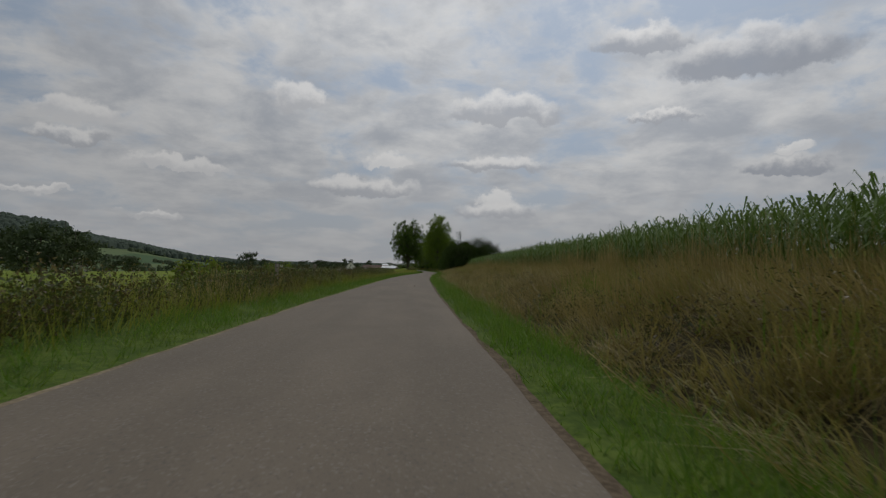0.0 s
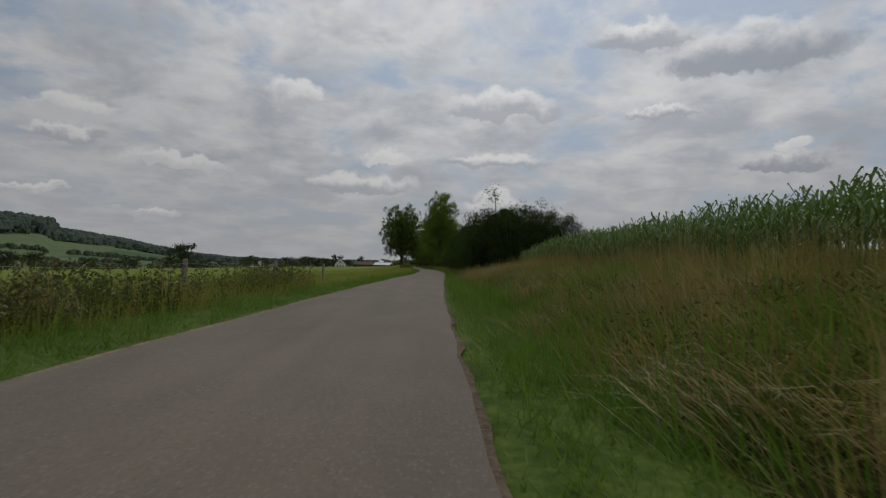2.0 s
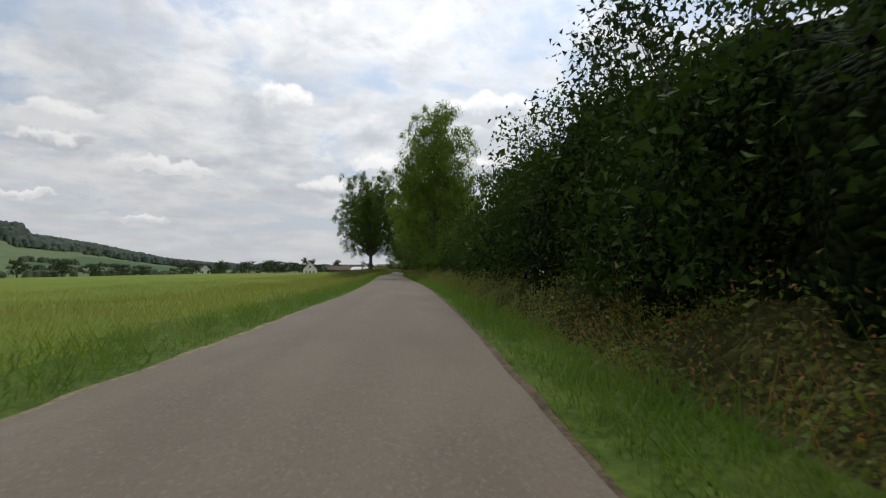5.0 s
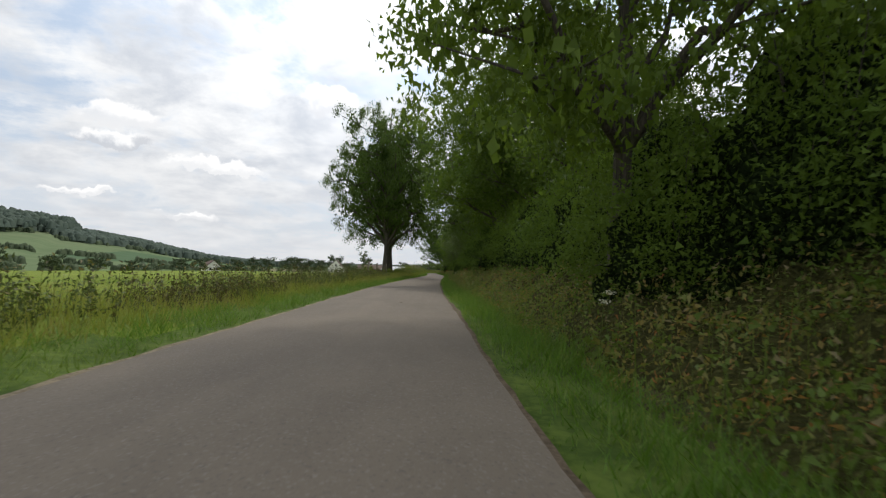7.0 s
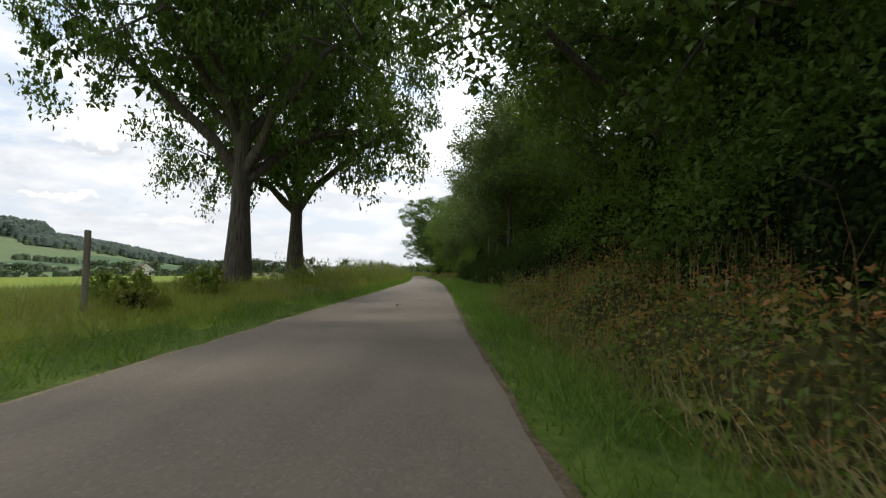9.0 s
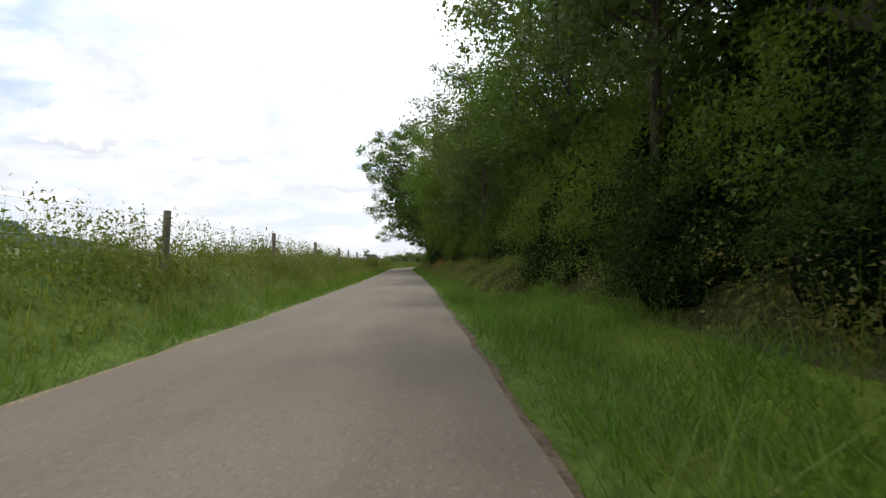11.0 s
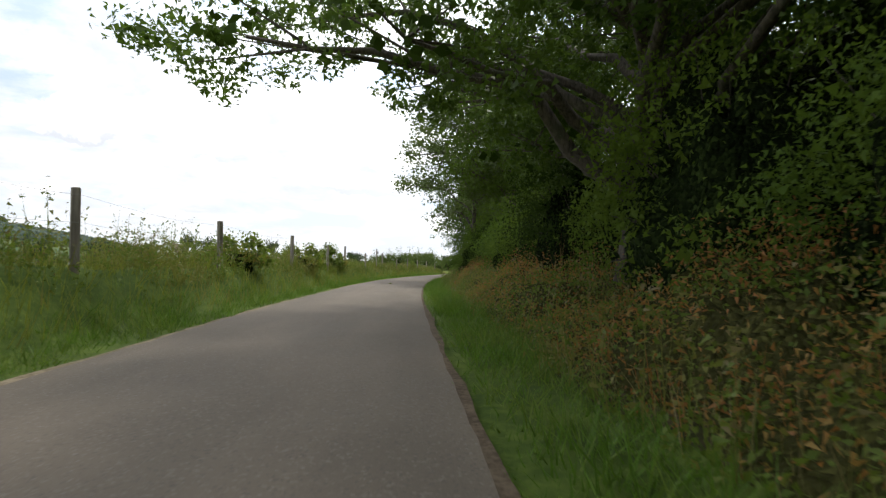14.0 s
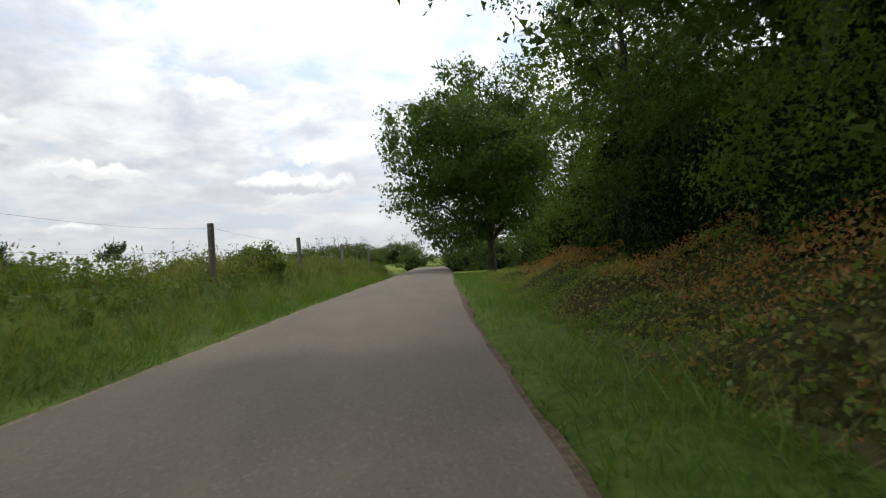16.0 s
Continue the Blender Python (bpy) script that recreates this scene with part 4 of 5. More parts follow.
for k in range(40):
    rng_k = random.Random(900 + k)
    u = k / 40
    if k < 26:      # hedgerow across the valley bottom
        x, y = -95 - 60 * u + rng_k.uniform(-10, 10), 90 + 560 * u * 1.5 + rng_k.uniform(-8, 8)
    else:
        x, y = -190 + rng_k.uniform(-60, 40), 150 + (k - 26) * 36 + rng_k.uniform(-10, 10)
    s = rng_k.uniform(0.45, 0.85)
    c = copy_thing(field_tree, pose(x, y, float(ground_z(y, x)) - 0.2, 0, 0, rng_k.uniform(0, 360)) @ Matrix.Diagonal((s * 1.25, s * 1.25, s, 1)))
c = copy_thing(field_tree, pose(-249.5, 898, -8, 0, 0, 50) @ Matrix.Diagonal((2.7, 2.7, 2.5, 1)))
c["label"] = "single tall round tree on the skyline"
for x, y, s, tall in ((-92, 540, 0.8, 0.9), (-84, 536, 0.75, 0.85), (-78, 545, 0.7, 0.9), (-72, 550, 0.45, 1.9), (-66, 548, 0.4, 2.0), (-48, 556, 0.5, 1.5), (-112, 540, 0.7, 1.0), (-128, 530, 0.6, 1.0), (-140, 520, 0.7, 0.9), (-58, 532, 0.5, 1.0), (-22, 560, 0.5, 0.9), (-100, 550, 0.8, 0.9),
                      (-30, 640, 0.8, 1.1), (12, 1230, 1.9, 1.2), (40, 1200, 1.8, 1.2), (-25, 1240, 1.8, 1.2), (70, 1180, 1.7, 1.2), (100, 700, 1.6, 1.5), (130, 690, 1.6, 1.4), (75, 720, 1.5, 1.3)):
    copy_thing(field_tree, pose(x, y, float(ground_z(y, x)) - 0.2, 0, 0, x * 7) @ Matrix.Diagonal((s * 1.9, s * 1.9, s * 1.9 * tall, 1) if y < 600 else (s * 1.5, s * 1.5, s * 1.3 * tall, 1)))
for x, y, s in ((-262, 372, 1.9), (-272, 352, 2.0), (-250, 350, 1.7), (-285, 362, 1.8), (-240, 382, 1.5)):
    copy_thing(field_tree, pose(x, y, float(ground_z(y, x)) - 0.2, 0, 0, x * 7) @ Matrix.Diagonal((s * 1.2, s * 1.2, s, 1)))
# small wood on the rise behind the maize
for k in range(9):
    copy_thing(field_tree, pose(150 + k * 11, 420 + (k % 3) * 14, 22, 0, 0, k * 47) @ Matrix.Diagonal((1.5, 1.5, 1.0, 1)))


# ------------------------------------------------------------------ farm and far buildings
def house(name, label, x, y, turn, wide, deep, eaves, ridge, wall_mat, roof_mat, windows=()):
    root = tagged(new(name), label, "building")
    root.matrix_basis = pose(x, y, float(ground_z(y, x)) - 0.3, 0, 0, turn)
    bm = bmesh.new()
    w, dp = wide / 2, deep / 2
    low = [bm.verts.new(p) for p in ((-w, -dp, 0), (w, -dp, 0), (w, dp, 0), (-w, dp, 0))]
    top = [bm.verts.new(p) for p in ((-w, -dp, eaves), (w, -dp, eaves), (w, dp, eaves), (-w, dp, eaves))]
    g0, g1 = bm.verts.new((0, -dp, ridge)), bm.verts.new((0, dp, ridge))
    for f in ((low[0], low[1], top[1], g0, top[0]), (low[2], low[3], top[3], g1, top[2]), (low[1], low[2], top[2], top[1]), (low[3], low[0], top[0], top[3]), low[::-1]):
        bm.faces.new(f)
    part("wall", bm, wall_mat, root)
    slope = math.atan2(ridge - eaves, w)
    run = math.hypot(ridge - eaves, w) + 0.5
    for s in (-1, 1):
        bm = box_bm(0, run, -dp - 0.4, dp + 0.4, 0, 0.2, 0.03)
        bm.transform(pose(0, 0, ridge + 0.02) @ pose(0, 0, 0, 0, math.degrees(slope), 0) if s > 0 else pose(0, 0, ridge + 0.02) @ pose(0, 0, 0, 0, 0, 180) @ pose(0, 0, 0, 0, math.degrees(slope), 0))
        part("roof", bm, roof_mat, root)
    for u, z in windows:
        pane = part("window", box_bm(u - 0.5, u + 0.5, -dp - 0.04, -dp + 0.1, z, z + 1.3), GLASS_DARK, root)
        part("sill", box_bm(u - 0.6, u + 0.6, -dp - 0.14, -dp - 0.042, z - 0.12, z - 0.01), PLASTER, pane)
    return root


house("farmhouse", "white gabled farmhouse with a brown tiled roof", -62, 518, 8, 9, 12, 3.6, 8.2, PLASTER, ROOF_TILE, ((-2.4, 1.0), (0, 1.0), (2.4, 1.0), (0, 4.4)))
house("barn", "long brown boarded barn with a tiled roof", -40, 540, 80, 12, 24, 2.8, 5.4, WALL_WOOD, ROOF_TILE)
house("shed", "low shed with a pale sloping sheet roof", -24, 500, 70, 8, 14, 2.4, 4.2, WALL_WOOD, ROOF_PALE)
house("cottage", "small white cottage down in the valley", -118, 470, 40, 7, 9, 3.0, 6.0, PLASTER, ROOF_TILE, ((-1.6, 1.0), (1.6, 1.0)))
house("hall", "long low hall with a pale sheet roof", -33, 1149, 88, 26, 76, 5.0, 10.5, PLASTER, ROOF_PALE)
house("factory_hall", "far grey hall beside the pale one", 20, 1190, 86, 26, 60, 6, 10, ROOF_GREY, ROOF_GREY)


# ------------------------------------------------------------------ fences
def fence_post(parent, y, d, tall, thick, lean, name="post"):
    bm = bmesh.new()
    bmesh.ops.create_cone(bm, cap_ends=True, segments=10, radius1=thick, radius2=thick * 0.93, depth=tall)
    for v in bm.verts:
        v.co.x += 0.012 * math.sin(v.co.y * 60 + y)
    bmesh.ops.bevel(bm, geom=[e for e in bm.edges if all(v.co.z > 0 for v in e.verts)], offset=0.012, segments=1, affect="EDGES")
    p = place(y, d)
    bm.transform(pose(p.x, p.y, p.z - 0.15 + tall / 2, lean, -lean * 0.6, y * 31))
    return part(name, bm, POST_WOOD, parent)


def fence(label, ys, d, tall, thick, wires):
    root = tagged(new("fence"), label, "fence")
    r = random.Random(int(ys[0]))
    tops = []
    for y in ys:
        dd = d + r.uniform(-0.15, 0.15)
        h = tall * r.uniform(0.94, 1.06)
        fence_post(root, y, dd, h, thick * r.uniform(0.85, 1.1), r.uniform(-2.5, 2.5))
        tops.append(place(y, dd, h - 0.15))
    for drop in wires:
        line = []
        for a, b in zip(tops, tops[1:]):
            for k in range(6):
                u = k / 6
                line.append(a.lerp(b, u) + Vector((0.085, 0, -drop - 0.10 * math.sin(math.pi * u))))
        line.append(tops[-1] + Vector((0.085, 0, -drop)))
        v, q = tube(np.array([tuple(p) for p in line]), np.full(len(line), 0.0022), 4)
        mesh_object("wire", v, q, WIRE, root)


fence("weathered wooden pasture fence posts with sagging wires", [20, 28, 36, 44.5, 52, 59.5, 67, 74, 82], -4.3, 1.12, 0.075, (0.1, 0.5))
fence("weathered wooden pasture fence posts with sagging wires", [237, 244.5, 252], -4.6, 1.5, 0.07, (0.12, 0.55))
fence("weathered wooden pasture fence posts with sagging wires", [283, 291, 299, 307.5, 316, 324.5, 332.5, 340.5, 349, 357.2, 365.6, 374.2, 382.5, 386.5, 393, 400.8,
      408, 414.5, 421, 430.5, 437, 444, 451, 459, 467], -3.8, 1.45, 0.075, (0.12, 0.55))

# tall pole with a small box
root = tagged(new("marker_pole"), "tall grey wooden pole with a small box", "pole")
fence_post(root, 427.4, -3.9, 1.9, 0.045, 1.5, "pole")
p = place(427.4, -3.9)
part("box", box_bm(p.x + 0.03, p.x + 0.17, p.y - 0.12, p.y - 0.03, p.z + 1.3, p.z + 1.53, 0.012), ROOF_GREY, root)

# raised hide in the oak: rusted sheet box on a ladder pole
root = tagged(new("raised_hide"), "rust-brown boarded hide fixed high in the oak", "hide")
hide = place(361.5, 4.1)
tilt = pose(hide.x, hide.y, 5.2, 0, 12, 25)
bm = box_bm(-0.55, 0.55, -0.42, 0.42, -0.33, 0.33, 0.03)
bm.transform(tilt)
part("body", bm, RUST, root)
for u in (-0.28, 0.0, 0.28):
    bm = box_bm(u - 0.02, u + 0.02, -0.44, -0.423, -0.32, 0.32, 0.004)
    bm.transform(tilt)
    part("batten", bm, RUST, root)
bm = box_bm(-0.63, 0.63, -0.5, 0.5, 0.335, 0.38, 0.012)
bm.transform(tilt)
part("roof", bm, RUST, root)
part("pole", box_bm(hide.x + 0.16, hide.x + 0.24, hide.y - 0.04, hide.y + 0.04, hide.z - 0.1, 4.85, 0.01), BARK, root)
again(hazel, 357.5, 4.9, 70, 0.8, 0.7)
again(elder, 197.6, 5.3, 10, 0.72, 0.7)
again(elder, 413.5, 5.4, 20, 0.8, 0.8)
again(elder, 418.5, 5.2, 80, 0.75, 0.72)


# ------------------------------------------------------------------ maize
def build_maize():
    rng = np.random.default_rng(101)
    plants_at = []
    for row in range(12):
        d = 7.9 + row * 0.75
        step = 0.19 if row < 4 else 0.5
        ys = np.arange(-6 + 0.1 * row, 96 + row * 0.4, step)
        plants_at.append(np.stack([ys + rng.normal(size=len(ys)) * 0.04, d + rng.normal(size=len(ys)) * 0.05], 1))
    at = np.concatenate(plants_at)
    foot = on_ground(at[:, 0], at[:, 1])
    n = len(foot)
    h = rng.uniform(1.5, 1.88, n) + 0.3 * smooth(at[:, 0], 66, 92) - 0.25 * smooth(8.8 - at[:, 1], 0, 0.9)
    pieces = []
    # stalks
    side = np.array([0.014, 0, 0])
    tip = foot + np.stack([rng.normal(size=n) * 0.05, rng.normal(size=n) * 0.05, h], 1)
    pieces.append((np.stack([foot - side, foot + side, tip], 1).reshape(-1, 3), [np.arange(3 * n).reshape(n, 3)]))
    # arching leaves
    for k in range(11):
        ang = rng.uniform(0, 2 * np.pi, n)
        out = np.stack([np.cos(ang), np.sin(ang), np.zeros(n)], 1)
        lat = np.stack([-np.sin(ang), np.cos(ang), np.zeros(n)], 1) * rng.uniform(0.017, 0.030, (n, 1))
        z0 = h * (0.30 + 0.062 * k)
        ln = rng.uniform(0.4, 0.68, n) * (1.0 if k < 8 else 0.75)
        up = rng.uniform(0.25, 0.5, n) * (1.0 if k < 7 else 1.25)
        a = foot + np.stack([0 * z0, 0 * z0, z0], 1)
        b = a + out * (ln * 0.45)[:, None] + np.array([0, 0, 1.0]) * (up * ln * 1.2)[:, None]
        c = a + out * (ln * (0.85 if k < 8 else 0.5))[:, None] + np.array([0, 0, 1.0]) * ((up * 0.9 - 0.12 + (0.12 if k > 7 else 0)) * ln)[:, None]
        v = np.stack([a - lat * 0.5, a + lat * 0.5, b + lat, b - lat, c], 1).reshape(-1, 3)
        i = np.arange(n) * 5
        pieces.append((v, [np.stack([i, i + 1, i + 2, i + 3], 1), np.stack([i + 3, i + 2, i + 4], 1)]))
    v, f = merge(pieces)
    tagged(mesh_object("maize_crop", v, f, LEAF_CORN), "tall green maize standing in dense rows on the bank", "maize", kind="stuff")


build_maize()


# ------------------------------------------------------------------ grass, herbs and undergrowth
def scatter(rng, n, y0, y1, d0, d1):
    return rng.uniform(y0, y1, n), rng.uniform(d0, d1, n)


def build_verges():
    rng = np.random.default_rng(201)
    pieces = []
    for side, y0, y1, wide, n, h in ((1, -4, 262, 1.25, 92000, 0.25), (1, 262, 312, 2.8, 40000, 0.30), (1, 312, 435, 1.35, 50000, 0.24), (1, 435, 470, 2.6, 14000, 0.2),
                                     (-1, -4, 262, 1.5, 72000, 0.21), (-1, 262, 470, 1.3, 64000, 0.22)):
        y, off = scatter(rng, n, y0, y1, 0.0, wide)
        near = np.minimum(off / 0.35, 1.0)
        bare = np.sin(y * 0.9 + 2.0 * np.sin(y * 0.37)) * np.sin(y * 2.3)
        keep = rng.uniform(0, 1, n) < 0.22 + 0.78 * near - 0.25 * (bare > 0.4) * (near < 0.6)
        y, off, near = y[keep], off[keep], near[keep]
        d = side * (edge(side, y) + 0.02 + off)
        tuft = 0.75 + 0.5 * np.sin(y * 1.7 + 2 * np.sin(d * 2.3)) * np.sin(d * 3.1 + y * 0.6)
        hh = h * rng.uniform(0.45, 1.45, len(y)) * (0.3 + 0.7 * near) * tuft
        pieces.append(blades(rng, on_ground(y, d, -0.02), hh * 1.2, 0.014, 0.6))
    v, f = merge(pieces)
    tagged(mesh_object("verge_grass", v, f, GRASS), "short green grass along both road edges", "grass", kind="stuff")


def build_meadow():
    rng = np.random.default_rng(211)
    pieces = []
    for y0, y1, d0, d1, n, h in ((70, 262, -7.5, -2.9, 60000, 0.27), (70, 262, -14, -7, 26000, 0.20), (-4, 90, -15, -5.5, 12000, 0.3), (440, 475, 3.0, 14, 9000, 0.3)):
        y, d = scatter(rng, n, y0, y1, d0, d1)
        pieces.append(blades(rng, on_ground(y, d, -0.02), h, 0.011, 0.5))
    v, f = merge(pieces)
    tagged(mesh_object("meadow_grass", v, f, GRASS_PALE), "pale yellow-green meadow grass beside the lane", "grass", kind="stuff")


def swathed(rng, y, d, h, width):
    """Long blades that lie over in swathes, each patch its own way."""
    turn = 2.2 * np.sin(y * 0.42 + 1.7 * np.sin(d * 0.55)) + 1.3 * np.sin(d * 0.8 - y * 0.23) + np.pi
    lay = 0.35 + 0.45 * np.sin(y * 0.7 + d * 1.4 + np.sin(y * 0.31)) ** 2
    return arched(rng, on_ground(y, d, -0.02), h, width, turn + rng.normal(size=len(y)) * 0.45, lay)


def arched(rng, foot, h, width, turn, lay):
    """Blades bent over: h long, lying towards turn, lay 0 upright to 1 flat."""
    n = len(foot)
    out = np.stack([np.cos(turn), np.sin(turn), 0 * turn], 1)
    ang = rng.uniform(0, np.pi, n)
    side = np.stack([np.cos(ang), np.sin(ang), 0 * ang], 1) * (width * 0.5 * rng.uniform(0.6, 1.5, n))[:, None]
    lay = np.clip(lay + rng.normal(size=n) * 0.16, 0.02, 0.97)[:, None]
    h = h[:, None]
    up = np.array([[0, 0, 1.0]])
    mid = foot + out * h * 0.55 * lay ** 1.4 + up * h * 0.56 * (1 - 0.45 * lay)
    tip = foot + out * h * (0.25 + 0.75 * lay) * lay + up * h * (1 - 0.72 * lay ** 1.2)
    v = np.stack([foot - side, foot + side, mid + side * 0.8, mid - side * 0.8, tip], 1).reshape(-1, 3)
    i = np.arange(n) * 5
    return v, [np.stack([i, i + 1, i + 2, i + 3], 1), np.stack([i + 3, i + 2, i + 4], 1)]


def tussocks(rng, y, d, per, length, width, way, lay):
    """Bunches of grass, each bent over its own way; way is the usual one."""
    n = len(y)
    big = rng.uniform(0.6, 1.35, n)
    yy = (y[:, None] + rng.normal(size=(n, per)) * 0.20 * big[:, None]).ravel()
    dd = (d[:, None] + rng.normal(size=(n, per)) * 0.20 * big[:, None]).ravel()
    turn = np.repeat(way + rng.normal(size=n) * 0.75, per) + rng.normal(size=n * per) * 0.42
    lays = np.repeat(np.clip(lay + rng.normal(size=n) * 0.2, 0.1, 0.9), per)
    h = length * np.repeat(big, per) * rng.uniform(0.5, 1.15, n * per)
    return arched(rng, on_ground(yy, dd, -0.03), h, width, turn, lays)


def build_dry_bank():
    rng = np.random.default_rng(221)
    y, d = scatter(rng, 2500, -4, 97, 3.15, 8.3)
    keep = rng.uniform(0, 1, len(y)) < 0.40 + 0.60 * smooth(d, 3.2, 5.0) - 0.45 * smooth(y, 58, 74) * (1 - smooth(y, 78, 84)) * (1 - smooth(d, 6, 8))
    tall = tussocks(rng, y[keep], d[keep], 56, 0.92, 0.012, np.pi + 0.35, 0.80)
    y, d = scatter(rng, 420, 83, 98, 4.0, 8.4)
    tall = merge([tall, tussocks(rng, y, d, 60, 1.1, 0.012, np.pi + 0.2, 0.72)])
    y, d = scatter(rng, 620, -4, 98, 7.0, 8.8)
    tall = merge([tall, tussocks(rng, y, d, 44, 1.25, 0.011, np.pi, 0.38)])
    y, d = scatter(rng, 30000, -4, 97, 3.3, 8.3)
    carpet = blades(rng, on_ground(y, d, -0.02), 0.24, 0.014, 0.9, (-0.6, 0.1))
    v, f = merge([tall, carpet])
    tagged(mesh_object("tall_dry_grass", v, f, GRASS_DRY), "tall dry brown grass lying over in swathes on the bank", "grass", kind="stuff")
    y, d = scatter(rng, 260, -4, 97, 3.2, 7.4)
    yy, dd = scatter(rng, 520, 56, 83, 3.0, 7.9)
    v, f = tussocks(rng, np.concatenate([y, yy]), np.concatenate([d, dd]), 50, 0.60, 0.013, np.pi - 0.4, 0.45)
    tagged(mesh_object("green_bank_grass", v, f, GRASS), "green grass growing through the dry bank", "grass", kind="stuff")
    y, d = scatter(rng, 90000, -4, 97, 3.1, 6.8)
    keep = np.sin(y * 0.8 + 1.9 * np.sin(d * 1.3)) * np.sin(d * 1.7 - 0.5 * y) + rng.uniform(-0.6, 0.6, len(y)) > 0.05 + 0.6 * smooth(d, 4.3, 6.4)
    y, d = y[keep], d[keep]
    v, f = leaves(rng, on_ground(y, d) + np.stack([0 * y, 0 * y, rng.uniform(0.03, 0.5, len(y)) * smooth(d, 2.6, 3.9)], 1), 0.065, 0.4, corners=3)
    tagged(mesh_object("bank_brambles", v, f, LEAF_DARK), "dark brambles and dock tangled in the dry bank", "undergrowth", kind="stuff")


def herbs(rng, y, d, tall, leaf, per, plume):
    """Upright weeds: thin stem, small leaves up the stem, a pale plume at the top."""
    foot = on_ground(y, d, -0.02)
    n = len(y)
    h = tall * rng.uniform(0.4, 1.25, n)
    lean = rng.normal(size=(n, 2)) * 0.13
    tip = foot + np.concatenate([lean * h[:, None], h[:, None]], 1)
    ang = rng.uniform(0, np.pi, n)
    side = np.stack([np.cos(ang), np.sin(ang), 0 * ang], 1) * 0.007
    stem = (np.stack([foot - side, foot + side, tip], 1).reshape(-1, 3), [np.arange(3 * n).reshape(n, 3)])
    u = rng.uniform(0.12, 0.95, (n, per, 1))
    pts = foot[:, None] * (1 - u) + tip[:, None] * u + rng.normal(size=(n, per, 3)) * np.array([0.06, 0.06, 0.03]) * (1.2 - 0.6 * u)
    body = merge([stem, leaves(rng, pts.reshape(-1, 3), leaf, 0.5, corners=3)])
    pu = rng.uniform(0.78, 1.06, (n, plume, 1))
    pp = foot[:, None] * (1 - pu) + tip[:, None] * pu + rng.normal(size=(n, plume, 3)) * 0.022
    return body, leaves(rng, pp.reshape(-1, 3), 0.065, 0.5, corners=3)


def build_left_herbs():
    rng = np.random.default_rng(231)
    for name, mat, zone, label in (("tall_herbs", HERB, ((-2, 76, -5.2, -3.3, 6200, 0.8), (180, 246, -5.6, -3.5, 3200, 0.85)), "tall seeding weeds along the pasture fence"),
                                   ("bank_herbs", HERB_BANK, ((270, 400, -5.2, -3.3, 8200, 0.7), (400, 475, -5.2, -3.3, 4300, 0.5), (262, 400, -5.4, -3.9, 2400, 1.1), (400, 475, -5.4, -3.9, 700, 0.8), (395, 475, -5.4, -3.4, 2400, 0.5), (278, 335, -5.4, -2.9, 2600, 1.15)), "dense tall herbs and mugwort on the fence bank")):
        bodies, plumes = [], []
        for y0, y1, d0, d1, n, tall in zone:
            y, d = scatter(rng, n, y0, y1, d0, d1)
            keep = np.sin(y * 0.9 + 2.1 * np.sin(y * 0.23)) + rng.uniform(-1, 1, n) > -0.55
            b, p = herbs(rng, y[keep], d[keep], tall, 0.085, 10, 1)
            bodies.append(b)
            plumes.append(p)
        v, f = merge(bodies)
        tagged(mesh_object(name, v, f, mat), label, "weeds", kind="stuff")
        v, f = merge(plumes)
        tagged(mesh_object("seed_plumes", v, f, SEED), "pale seed plumes above the tall weeds", "seed heads", kind="stuff")
    y, d = scatter(rng, 52000, -2, 62, -5.3, -3.5)
    rise = 0.55 + 0.45 * np.sin(y * 0.62 + 1.6 * np.sin(y * 0.21)) * np.sin(d * 1.4 + y * 0.3)
    keep = rng.uniform(0, 1, len(y)) < 0.15 + rise
    y, d, rise = y[keep], d[keep], rise[keep]
    v, f = leaves(rng, on_ground(y, d) + np.stack([0 * y, 0 * y, rng.uniform(0.1, 1.05, len(y)) * rise], 1), 0.062, 0.5, corners=3)
    tagged(mesh_object("dock_and_mugwort", v, f, LEAF_DARK), "dark brown-green dock and mugwort along the pasture fence", "weeds", kind="stuff")
    y, d = scatter(rng, 10500, -2, 78, -5.4, -3.3)
    keep = np.sin(y * 0.45 + 1.4 * np.sin(y * 0.17)) + rng.uniform(-1, 1, len(y)) > 0.1
    v, f = swathed(rng, y[keep], d[keep], rng.uniform(0.5, 1.25, int(keep.sum())), 0.010)
    tagged(mesh_object("golden_grass", v, f, GRASS_DRY), "tall golden dry grass along the pasture fence", "grass", kind="stuff")
    pieces = []
    for y0, y1, d0, d1, n, h in ((-2, 76, -5.4, -3.0, 12000, 0.6), (172, 262, -5.6, -3.0, 9000, 0.5), (262, 475, -5.6, -2.7, 32000, 0.5)):
        y, d = scatter(rng, n, y0, y1, d0, d1)
        pieces.append(blades(rng, on_ground(y, d, -0.02), h, 0.014, 0.32, (0.05, 0), 1))
    v, f = merge(pieces)
    tagged(mesh_object("tall_green_grass", v, f, GRASS_PALE), "knee-high seeding grass below the fence", "grass", kind="stuff")


def mound(y, d):
    """Height of the undergrowth beside the wood."""
    return (0.62 + 0.36 * np.sin(y * 0.8 + np.sin(d * 2)) * np.sin(y * 0.31 + d) + 0.16 * np.sin(y * 2.3 + d * 1.7)) * smooth(d, 2.9, 4.2) * (1 - 0.45 * smooth(y, 430, 442))


